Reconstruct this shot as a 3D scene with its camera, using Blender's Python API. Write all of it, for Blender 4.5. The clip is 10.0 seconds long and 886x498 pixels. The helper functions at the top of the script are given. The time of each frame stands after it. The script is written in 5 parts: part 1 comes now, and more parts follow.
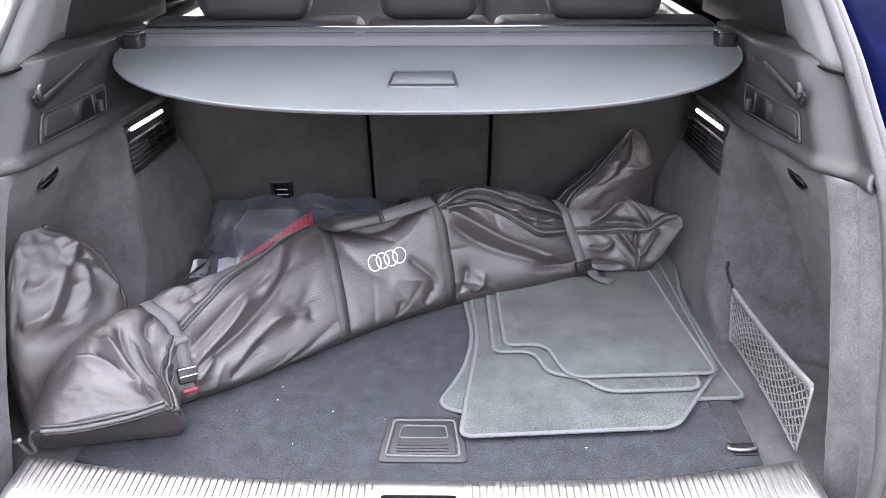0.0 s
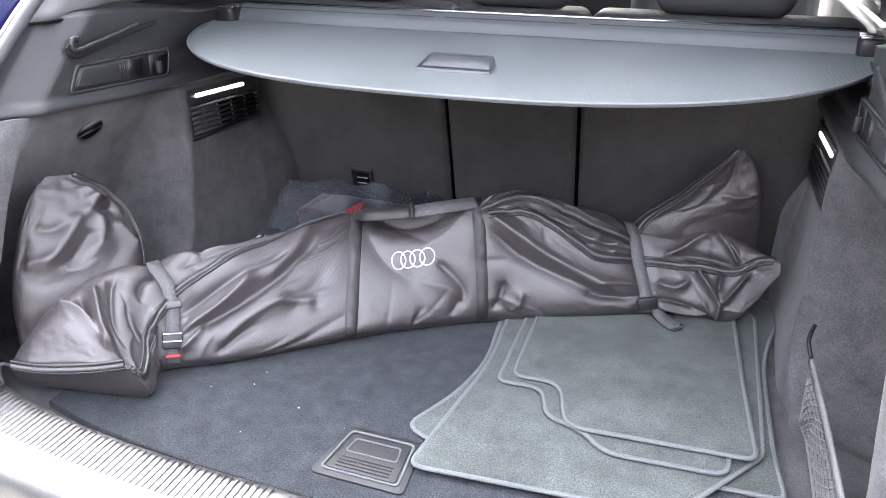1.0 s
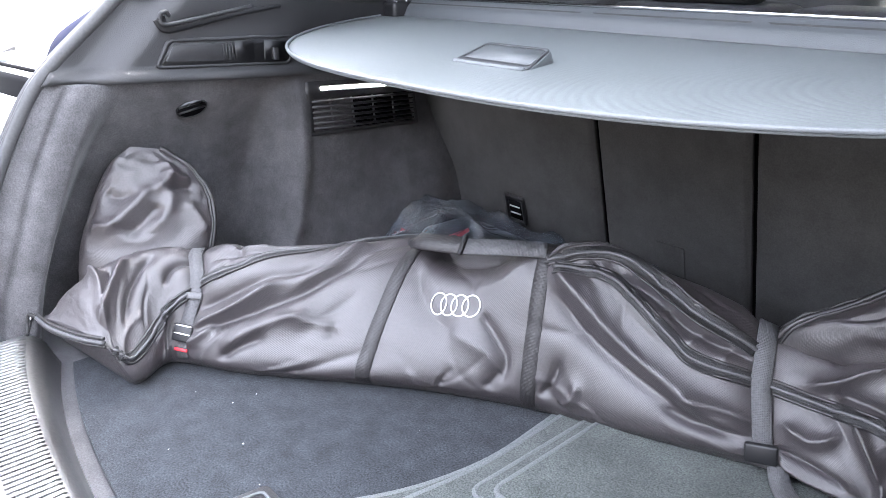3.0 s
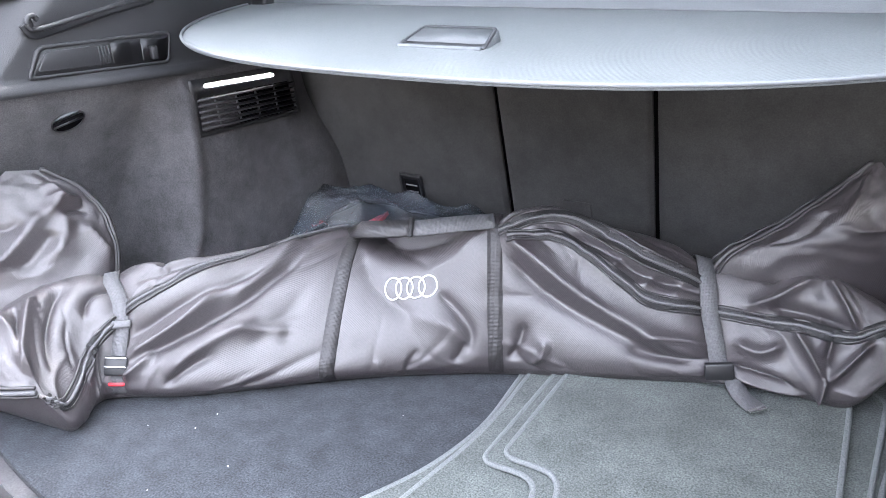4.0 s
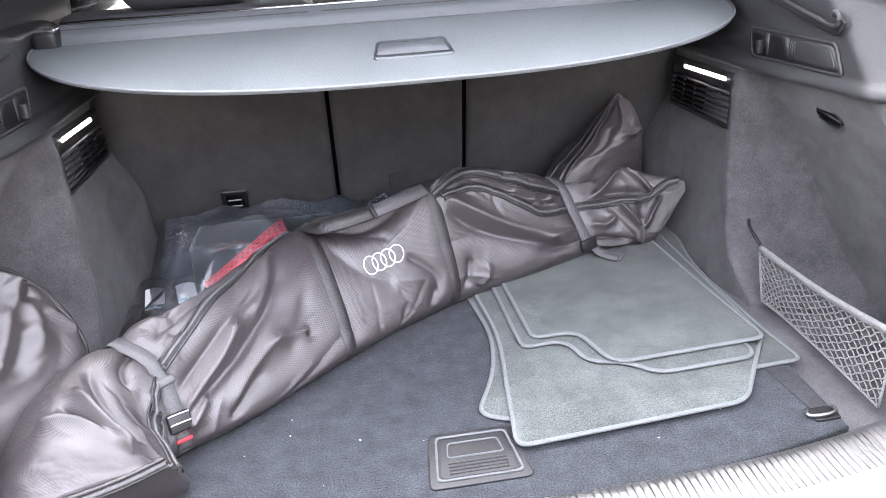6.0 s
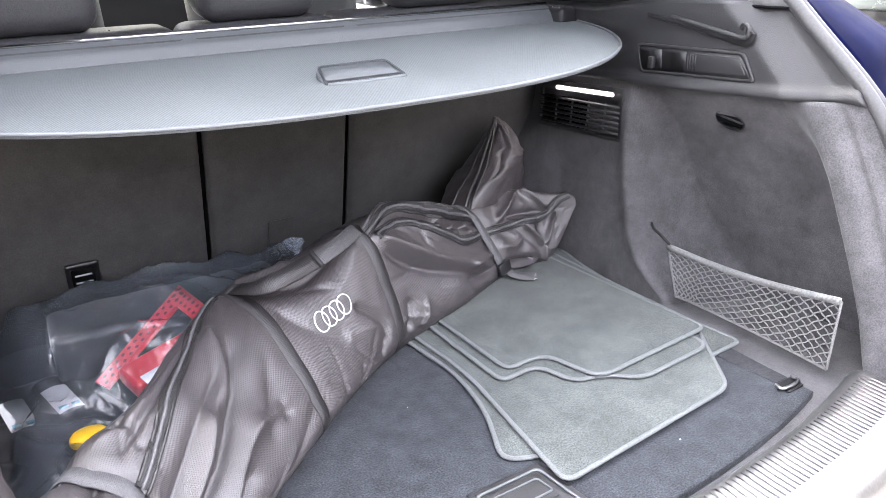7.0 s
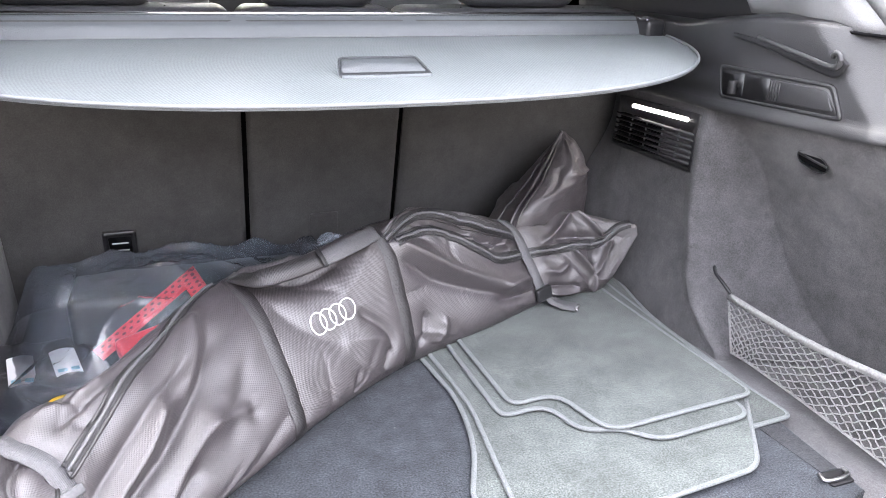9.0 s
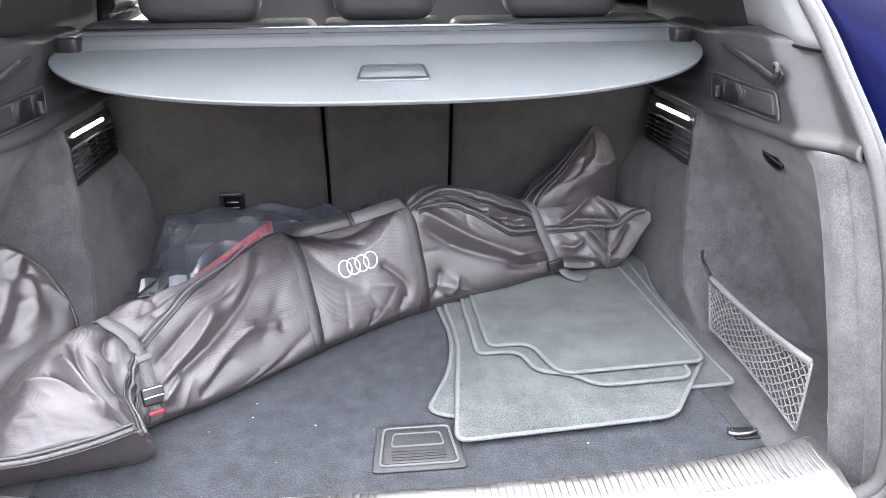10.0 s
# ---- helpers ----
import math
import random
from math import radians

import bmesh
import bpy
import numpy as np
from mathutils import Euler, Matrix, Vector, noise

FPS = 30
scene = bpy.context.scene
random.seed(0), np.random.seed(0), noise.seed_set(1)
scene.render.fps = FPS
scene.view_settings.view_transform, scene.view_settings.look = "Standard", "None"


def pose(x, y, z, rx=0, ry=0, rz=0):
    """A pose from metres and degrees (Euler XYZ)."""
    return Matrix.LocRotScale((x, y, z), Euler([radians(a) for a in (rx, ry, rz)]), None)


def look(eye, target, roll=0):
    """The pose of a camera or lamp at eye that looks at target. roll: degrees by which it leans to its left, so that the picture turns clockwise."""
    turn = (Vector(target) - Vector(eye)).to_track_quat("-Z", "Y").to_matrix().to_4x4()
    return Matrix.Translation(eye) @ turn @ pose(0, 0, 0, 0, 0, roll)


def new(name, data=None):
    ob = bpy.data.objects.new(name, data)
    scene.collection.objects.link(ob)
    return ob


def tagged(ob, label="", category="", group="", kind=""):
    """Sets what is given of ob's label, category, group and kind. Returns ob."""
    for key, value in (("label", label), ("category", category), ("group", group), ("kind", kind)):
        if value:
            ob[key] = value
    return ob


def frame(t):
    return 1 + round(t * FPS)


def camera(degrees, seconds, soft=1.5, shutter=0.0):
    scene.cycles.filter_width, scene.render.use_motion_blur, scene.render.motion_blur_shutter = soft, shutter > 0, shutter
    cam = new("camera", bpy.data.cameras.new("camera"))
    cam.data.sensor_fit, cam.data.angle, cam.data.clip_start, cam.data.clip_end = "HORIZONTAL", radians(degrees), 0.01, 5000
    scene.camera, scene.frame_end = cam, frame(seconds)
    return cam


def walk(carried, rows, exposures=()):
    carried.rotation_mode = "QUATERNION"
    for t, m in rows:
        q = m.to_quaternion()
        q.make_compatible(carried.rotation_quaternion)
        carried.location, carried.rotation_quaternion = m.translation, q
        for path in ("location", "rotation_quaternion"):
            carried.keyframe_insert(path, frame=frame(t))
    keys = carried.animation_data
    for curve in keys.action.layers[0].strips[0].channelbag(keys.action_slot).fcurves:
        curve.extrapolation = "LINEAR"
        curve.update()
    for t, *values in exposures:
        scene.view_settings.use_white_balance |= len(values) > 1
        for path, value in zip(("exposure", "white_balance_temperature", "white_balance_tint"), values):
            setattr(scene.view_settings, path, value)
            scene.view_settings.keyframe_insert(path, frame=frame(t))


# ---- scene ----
cam = camera(61.9, 10.0, soft=0.8)
PATH = [
    (0, (0.056, -0.015, 0.757), (0.023, 1.77, -0.146), -0.4),
    (0.5, (0.21, 0.057, 0.728), (-0.053, 1.825, -0.168), -0.7),
    (1, (0.363, 0.154, 0.674), (-0.255, 1.854, -0.181), -0.2),
    (1.5, (0.463, 0.32, 0.621), (-0.529, 1.859, -0.183), -0.5),
    (2, (0.578, 0.51, 0.586), (-0.758, 1.794, -0.167), -0.8),
    (3.5, (0.619, 0.636, 0.56), (-0.838, 1.787, -0.184), -1.4),
    (4, (0.484, 0.494, 0.577), (-0.57, 1.985, -0.24), -3.4),
    (4.5, (0.352, 0.275, 0.625), (-0.228, 1.965, -0.274), -4.3),
    (5, (0.254, 0.108, 0.686), (-0.11, 1.847, -0.233), -4.8),
    (6.3, (-0.211, 0.129, 0.66), (0.244, 1.874, -0.204), -2.7),
    (6.5, (-0.264, 0.192, 0.66), (0.343, 1.896, -0.194), -2.3),
    (7, (-0.432, 0.322, 0.625), (0.542, 1.876, -0.172), -0.9),
    (7.5, (-0.576, 0.412, 0.586), (0.65, 1.825, -0.122), 0.6),
    (8, (-0.593, 0.436, 0.569), (0.674, 1.822, -0.117), 2.1),
    (8.5, (-0.494, 0.418, 0.575), (0.583, 1.943, -0.142), 2.9),
    (9, (-0.26, 0.319, 0.609), (0.414, 2.029, -0.179), 2.4),
    (9.5, (-0.142, 0.143, 0.646), (0.242, 1.927, -0.172), 1.4),
    (10, (-0.038, 0.014, 0.686), (0.143, 1.826, -0.142), -0.1),
]
walk(cam, [(t, look(eye, target, roll)) for t, eye, target, roll in PATH],
     exposures=[(0, 4.52, 6600, 17), (1, 4.62, 6450, 16), (2, 4.78, 6250, 14), (3.5, 4.8, 6250, 14), (4.5, 5.32, 6350, 15), (5, 5.02, 6500, 18), (6.5, 4.84, 6600, 17), (8, 4.9, 6750, 17), (9, 5.14, 6700, 16), (9.5, 5.21, 6700, 16), (10, 4.87, 6650, 16)])

# ---- light ----
SUN_TURN, SUN_HIGH = 200.0, 52.0      # degrees: where the sun stands, seen from above, and its height
world = bpy.data.worlds.new("world")
scene.world = world
world.use_nodes = True
_n = world.node_tree.nodes
_sky = _n.new("ShaderNodeTexSky")
_sky.sky_type, _sky.sun_disc = "NISHITA", False
_sky.sun_elevation, _sky.sun_rotation = radians(SUN_HIGH), radians(-20)
_sky.dust_density, _sky.ozone_density = 3.0, 0.6
_bg = _n["Background"]
_hue = _n.new("ShaderNodeHueSaturation")
_hue.inputs["Saturation"].default_value = 0.30      # a hazy, milky sky
world.node_tree.links.new(_sky.outputs[0], _hue.inputs["Color"])
world.node_tree.links.new(_hue.outputs[0], _bg.inputs[0])
_bg.inputs[1].default_value = 0.15
_sun = bpy.data.lights.new("sun", "SUN")
_sun.energy, _sun.angle, _sun.color = 2.6, radians(0.6), (1.0, 0.95, 0.88)
_s = new("sun", _sun)
_s.matrix_world = look((-2.0, 6.0, 7.7), (0, 0, 0))


# ---- materials ----
def material(name, color, rough=0.6, metal=0.0, grain=None, spots=0.0, bump=0.0, scale=200.0, second=None, sheen=0.0, coat=0.0, spec=0.5, big=6.0):
    """A surface with fine grain and broad, faint unevenness, at real size."""
    m = bpy.data.materials.new(name)
    m.use_nodes = True
    t = m.node_tree
    p = t.nodes["Principled BSDF"]
    link = t.links.new
    co = t.nodes.new("ShaderNodeTexCoord")
    fine = t.nodes.new("ShaderNodeTexNoise")
    fine.inputs["Scale"].default_value, fine.inputs["Detail"].default_value = scale, 4
    link(co.outputs["Object"], fine.inputs["Vector"])
    broad = t.nodes.new("ShaderNodeTexNoise")
    broad.inputs["Scale"].default_value, broad.inputs["Detail"].default_value = big, 9
    broad.inputs["Roughness"].default_value = 0.72
    link(co.outputs["Object"], broad.inputs["Vector"])
    amount = grain if grain is not None else 0.25
    a = t.nodes.new("ShaderNodeMapRange")
    a.inputs["From Min"].default_value, a.inputs["From Max"].default_value = 0.3, 0.7
    a.inputs["To Min"].default_value, a.inputs["To Max"].default_value = 1 - amount, 1 + amount
    link(fine.outputs[0], a.inputs[0])
    b = t.nodes.new("ShaderNodeMapRange")
    b.inputs["From Min"].default_value, b.inputs["From Max"].default_value = 0.3, 0.7
    b.inputs["To Min"].default_value, b.inputs["To Max"].default_value = 1 - spots, 1 + spots
    link(broad.outputs[0], b.inputs[0])
    k = t.nodes.new("ShaderNodeMath")
    k.operation = "MULTIPLY"
    link(a.outputs[0], k.inputs[0])
    link(b.outputs[0], k.inputs[1])
    mix = t.nodes.new("ShaderNodeVectorMath")
    mix.operation = "SCALE"
    mix.inputs[0].default_value = color
    link(k.outputs[0], mix.inputs["Scale"])
    link(mix.outputs[0], p.inputs["Base Color"])
    r = t.nodes.new("ShaderNodeMapRange")
    r.inputs["From Min"].default_value, r.inputs["From Max"].default_value = 0.3, 0.7
    r.inputs["To Min"].default_value, r.inputs["To Max"].default_value = max(rough - 0.06, 0.02), min(rough + 0.06, 1)
    link(broad.outputs[0], r.inputs[0])
    link(r.outputs[0], p.inputs["Roughness"])
    p.inputs["Metallic"].default_value = metal
    p.inputs["Sheen Weight"].default_value = sheen
    p.inputs["Sheen Roughness"].default_value = 0.5
    p.inputs["Coat Weight"].default_value = coat
    p.inputs["Specular IOR Level"].default_value = spec
    if bump:
        u = t.nodes.new("ShaderNodeBump")
        u.inputs["Strength"].default_value, u.inputs["Distance"].default_value = bump, 0.002
        link(fine.outputs[0], u.inputs["Height"])
        link(u.outputs[0], p.inputs["Normal"])
    return m


def weave(name, color, rough, pitch, strength=0.5, spec=0.5, turn=45.0, grain=0.2, both=True):
    """Woven cloth: two crossing sets of threads, as relief and faint colour."""
    m = material(name, color, rough, grain=grain, spots=0.12, scale=350, spec=spec)
    t = m.node_tree
    p = t.nodes["Principled BSDF"]
    co = t.nodes.new("ShaderNodeUVMap")
    mp = t.nodes.new("ShaderNodeMapping")
    mp.inputs["Rotation"].default_value = (0, 0, radians(turn))
    t.links.new(co.outputs[0], mp.inputs[0])
    out = []
    for axis in ("X", "Y"):
        w = t.nodes.new("ShaderNodeTexWave")
        w.wave_type, w.bands_direction = "BANDS", axis
        w.inputs["Scale"].default_value = 0.314 / pitch
        w.inputs["Distortion"].default_value, w.inputs["Detail"].default_value = 0.6, 1
        t.links.new(mp.outputs[0], w.inputs[0])
        out.append(w)
    if not both:
        out[1] = out[0]
    k = t.nodes.new("ShaderNodeMath")
    k.operation = "MULTIPLY"
    t.links.new(out[0].outputs["Fac"], k.inputs[0])
    t.links.new(out[1].outputs["Fac"], k.inputs[1])
    u = t.nodes.new("ShaderNodeBump")
    u.inputs["Strength"].default_value, u.inputs["Distance"].default_value = strength, 0.0015
    t.links.new(k.outputs[0], u.inputs["Height"])
    t.links.new(u.outputs[0], p.inputs["Normal"])
    return m


def simple(name, color, rough=0.4, metal=0.0, emit=0.0):
    m = bpy.data.materials.new(name)
    m.use_nodes = True
    p = m.node_tree.nodes["Principled BSDF"]
    p.inputs["Base Color"].default_value = (*color, 1)
    p.inputs["Roughness"].default_value, p.inputs["Metallic"].default_value = rough, metal
    if emit:
        p.inputs["Emission Color"].default_value = (*color, 1)
        p.inputs["Emission Strength"].default_value = emit
    return m


def glassy(name, color, rough=0.03, alpha=0.15, glint_haze=0.0):
    """A thin clear sheet: mostly seen through, with real gloss; pale glint streaks can be painted on."""
    m = bpy.data.materials.new(name)
    m.use_nodes = True
    t = m.node_tree
    t.nodes.remove(t.nodes["Principled BSDF"])
    out = t.nodes["Material Output"]
    clear = t.nodes.new("ShaderNodeBsdfTransparent")
    clear.inputs[0].default_value = (*color, 1)
    gloss = t.nodes.new("ShaderNodeBsdfGlossy")
    gloss.inputs["Roughness"].default_value = rough
    f = t.nodes.new("ShaderNodeFresnel")
    f.inputs[0].default_value = 1.45
    if glint_haze:
        wrinkle = t.nodes.new("ShaderNodeTexNoise")
        wrinkle.noise_type = "RIDGED_MULTIFRACTAL"
        wrinkle.inputs["Scale"].default_value, wrinkle.inputs["Detail"].default_value = 110, 4
        place = t.nodes.new("ShaderNodeTexCoord")
        t.links.new(place.outputs["Object"], wrinkle.inputs["Vector"])
        relief = t.nodes.new("ShaderNodeBump")
        relief.inputs["Strength"].default_value, relief.inputs["Distance"].default_value = 0.8, 0.004
        t.links.new(wrinkle.outputs[0], relief.inputs["Height"])
        t.links.new(relief.outputs[0], gloss.inputs["Normal"])
    k = t.nodes.new("ShaderNodeMath")
    k.operation = "MULTIPLY_ADD"
    k.inputs[1].default_value, k.inputs[2].default_value = 1.0, alpha
    k.use_clamp = True
    t.links.new(f.outputs[0], k.inputs[0])
    mix = t.nodes.new("ShaderNodeMixShader")
    t.links.new(k.outputs[0], mix.inputs[0])
    t.links.new(clear.outputs[0], mix.inputs[1])
    t.links.new(gloss.outputs[0], mix.inputs[2])
    if glint_haze:
        # pale diffuse streaks painted in place of glints on the film's wrinkles
        pale_glint = t.nodes.new("ShaderNodeBsdfDiffuse")
        pale_glint.inputs[0].default_value = (0.66, 0.76, 0.92, 1)
        both = t.nodes.new("ShaderNodeMixShader")
        grain = t.nodes.new("ShaderNodeTexNoise")
        grain.noise_type = "RIDGED_MULTIFRACTAL"
        grain.inputs["Scale"].default_value, grain.inputs["Detail"].default_value = 13, 5
        span = t.nodes.new("ShaderNodeMapRange")
        span.inputs["From Min"].default_value, span.inputs["From Max"].default_value = 0.7, 1.5
        span.inputs["To Min"].default_value, span.inputs["To Max"].default_value = glint_haze * 0.5, glint_haze * 4.0
        co = t.nodes.new("ShaderNodeTexCoord")
        t.links.new(co.outputs["Object"], grain.inputs[0])
        t.links.new(grain.outputs[0], span.inputs[0])
        t.links.new(span.outputs[0], both.inputs[0])
        t.links.new(mix.outputs[0], both.inputs[1])
        t.links.new(pale_glint.outputs[0], both.inputs[2])
        mix = both
    t.links.new(mix.outputs[0], out.inputs[0])
    return m


FLOOR_CARPET = material("floor_carpet", (0.034, 0.0376, 0.0437), 0.95, grain=0.6, spots=0.42, bump=0.5, scale=430, big=30, sheen=0.08, spec=0.2)
SIDE_CARPET = material("side_carpet", (0.086, 0.084, 0.0883), 0.95, grain=0.28, spots=0.42, bump=0.2, scale=480, big=12, sheen=0.16, spec=0.2)
SEAT_FELT = material("seat_felt", (0.055, 0.054, 0.0535), 0.95, grain=0.14, spots=0.25, bump=0.3, scale=450, big=12, sheen=0.05, spec=0.2)
PLASTIC = material("grained_plastic", (0.027, 0.027, 0.029), 0.46, grain=0.2, spots=0.15, bump=0.25, scale=700)
PILLAR = material("grey_pillar_plastic", (0.14, 0.14, 0.144), 0.5, grain=0.15, spots=0.1, bump=0.25, scale=700)
SMOOTH_PLASTIC = material("smooth_black_plastic", (0.013, 0.013, 0.0145), 0.42, grain=0.1, bump=0.1, scale=500)
LEATHER = material("black_leather", (0.034, 0.034, 0.037), 0.42, grain=0.2, bump=0.35, scale=350)
VINYL = weave("cover_vinyl", (0.128, 0.139, 0.143), 0.5, 0.0036, 0.22, spec=0.4, turn=38, both=False, grain=0.12)

VINYL_PLAIN = material("cover_plastic", (0.112, 0.122, 0.128), 0.42, grain=0.1, bump=0.3, scale=700)
HANDLE = material("handle_recess_plastic", (0.026, 0.028, 0.031), 0.5, grain=0.1, bump=0.3, scale=700)
HOUSING = material("roller_housing_plastic", (0.07, 0.076, 0.081), 0.45, grain=0.1, bump=0.3, scale=700)
EDGE = material("cover_edge", (0.13, 0.138, 0.145), 0.4, grain=0.1, bump=0.2, scale=700)
SEAL = material("rubber_seal", (0.055, 0.055, 0.057), 0.5, grain=0.15, bump=0.2, scale=300)
METAL = material("brushed_sill_metal", (0.31, 0.31, 0.31), 0.42, metal=1.0, grain=0.08, spots=0.05, bump=0.05, scale=250)
PAINT = material("navy_blue_paint", (0.0010, 0.0018, 0.015), 0.55, grain=0.1, spec=0.004, scale=900)
NYLON = weave("bag_nylon", (0.041, 0.0346, 0.0374), 0.48, 0.0017, 0.26, spec=0.7, turn=52)
NYLON.node_tree.nodes["Principled BSDF"].inputs["IOR"].default_value = 1.68
_t = NYLON.node_tree
_crumple = _t.nodes.new("ShaderNodeTexNoise")
_crumple.noise_type = "RIDGED_MULTIFRACTAL"
_crumple.inputs["Scale"].default_value, _crumple.inputs["Detail"].default_value = 11, 2
_where = _t.nodes.new("ShaderNodeTexCoord")
_t.links.new(_where.outputs["Object"], _crumple.inputs["Vector"])
_relief = _t.nodes.new("ShaderNodeBump")
_relief.inputs["Strength"].default_value, _relief.inputs["Distance"].default_value = 0.35, 0.005
_t.links.new(_crumple.outputs[0], _relief.inputs["Height"])
_weave_bump = next(n for n in _t.nodes if n.type == "BUMP" and n != _relief)
_t.links.new(_relief.outputs[0], _weave_bump.inputs["Normal"])
BAND_NYLON = weave("band_nylon", (0.022, 0.020, 0.021), 0.42, 0.0018, 0.35, turn=0, spec=0.7)
WEBBING = weave("webbing", (0.092, 0.091, 0.095), 0.5, 0.0018, 0.4, turn=0)
ZIP = material("zip_tape", (0.018, 0.0175, 0.0185), 0.5, grain=0.3, bump=0.8, scale=500)
MAT_PILE = material("mat_pile", (0.088, 0.098, 0.094), 0.95, grain=0.5, spots=0.38, bump=0.6, scale=480, sheen=0.08, spec=0.2, big=9)
BINDING = material("mat_binding", (0.145, 0.155, 0.157), 0.8, grain=0.3, bump=0.8, scale=600)
CORD = material("net_cord", (0.21, 0.21, 0.21), 0.75, grain=0.4, bump=0.5, scale=900)
HEM = weave("net_hem_elastic", (0.20, 0.20, 0.20), 0.7, 0.0018, 0.4, turn=0)
CHROME = simple("chrome", (0.75, 0.75, 0.76), 0.12, 1.0)
DARK = simple("dark_gap", (0.006, 0.006, 0.007), 0.9)
DARK.node_tree.nodes["Principled BSDF"].inputs["Specular IOR Level"].default_value = 0.05
LED = simple("boot_lamp_lens", (1, 0.98, 0.95), 0.4, emit=2.5)
WHITE = simple("white_print", (0.85, 0.85, 0.85), 0.5)
RED = material("red_plastic", (0.62, 0.035, 0.05), 0.35, grain=0.08, bump=0.1)
DARK_RED = simple("dark_red_print", (0.16, 0.01, 0.02), 0.5)
YELLOW = simple("yellow_plastic", (0.85, 0.50, 0.02), 0.35)
FILM = glassy("clear_film", (0.90, 0.94, 0.98), 0.24, 0.05, 0.09)
# whiter copy of the film, the twist's brightness put into its colour
FILM_PALE = glassy("whitened_film", (0.9, 0.94, 0.98), 0.15, 0.35, 0.40)
BLACK_CLOTH = material("black_cloth", (0.012, 0.012, 0.014), 0.8, grain=0.3, spots=0.2, bump=0.4, scale=600, sheen=0.1)
GLASS = glassy("window_glass", (0.45, 0.48, 0.46), 0.01, 0.02)
REAR_GLASS = glassy("rear_window_glass", (0.52, 0.56, 0.55), 0.01, 0.02)
GROUND = material("grey_asphalt", (0.10, 0.099, 0.097), 0.9, grain=0.2, spots=0.12, bump=0.4, scale=60, big=0.8)
WALL = material("shade_wall_grey", (0.08, 0.079, 0.076), 0.9, grain=0.2, spots=0.2, bump=0.4, scale=80, big=1.2)
LAMP_SHELL = simple("tail_lamp_shell", (0.06, 0.055, 0.09), 0.2)
PALE = simple("pale_plastic", (0.42, 0.42, 0.42), 0.5)
LABEL_BLUE = simple("pale_blue_label", (0.25, 0.5, 0.62), 0.5)


# ---- building helpers ----
def part(name, bm, mat, parent=None, label="", smooth=True):
    me = bpy.data.meshes.new(name)
    bm.to_mesh(me)
    bm.free()
    for f in me.polygons:
        f.use_smooth = smooth
    me.materials.append(mat)
    ob = new(name, me)
    ob.parent = parent
    if label:
        ob["label"] = label
    return ob


def thing(name, label, category, at=(0, 0, 0), group="", kind=""):
    e = new(name)
    e.empty_display_size = 0.02
    e.location = at
    return tagged(e, label, category, group, kind)


def grid(fn, nu, nv, wrap=False, uv=None):
    """A sheet from fn(u, v), u and v from 0 to 1. uv: the sheet's size in metres, for woven cloth."""
    bm = bmesh.new()
    cols = nu if wrap else nu + 1
    rows = [[bm.verts.new(fn(i / nu, j / nv)) for i in range(cols)] for j in range(nv + 1)]
    lay = bm.loops.layers.uv.new("UVMap") if uv else None
    for j in range(nv):
        for i in range(nu):
            k = (i + 1) % cols
            f = bm.faces.new((rows[j][i], rows[j][k], rows[j + 1][k], rows[j + 1][i]))
            f.smooth = True
            if uv:
                for loop, (a, b) in zip(f.loops, ((i, j), (i + 1, j), (i + 1, j + 1), (i, j + 1))):
                    loop[lay].uv = (a / nu * uv[0], b / nv * uv[1])
    return bm


def thicken(bm, d):
    """Gives a sheet depth by a second skin, d away (a vector)."""
    old, rim = list(bm.faces), [e for e in bm.edges if e.is_boundary]
    twin = {v: bm.verts.new(v.co + Vector(d)) for v in list(bm.verts)}
    for f in old:
        bm.faces.new([twin[v] for v in reversed(f.verts)])
    for e in rim:
        p, q = e.verts
        bm.faces.new((p, q, twin[q], twin[p]))
    bmesh.ops.recalc_face_normals(bm, faces=bm.faces)
    return bm


def block(size, at=(0, 0, 0), bevel=0.004, turn=None, seg=2):
    bm = bmesh.new()
    bmesh.ops.create_cube(bm, size=1)
    bmesh.ops.scale(bm, vec=size, verts=bm.verts)
    if bevel:
        bmesh.ops.bevel(bm, geom=bm.edges[:], offset=min(bevel, 0.45 * min(size)), segments=seg, affect="EDGES", profile=0.5)
    if turn is not None:
        bmesh.ops.transform(bm, matrix=turn.to_3x3().to_4x4(), verts=bm.verts)
    bmesh.ops.translate(bm, vec=at, verts=bm.verts)
    return bm


def spline(keys, n):
    """n + 1 points on a smooth curve through keys (Catmull-Rom)."""
    k = [np.array(p, float) for p in keys]
    k = [2 * k[0] - k[1], *k, 2 * k[-1] - k[-2]]
    out = []
    for i in range(n + 1):
        f = i / n * (len(k) - 3)
        j = min(int(f), len(k) - 4)
        t = f - j
        a, b, c, d = k[j:j + 4]
        out.append(0.5 * (2 * b + (c - a) * t + (2 * a - 5 * b + 4 * c - d) * t * t + (3 * b - a - 3 * c + d) * t ** 3))
    return out


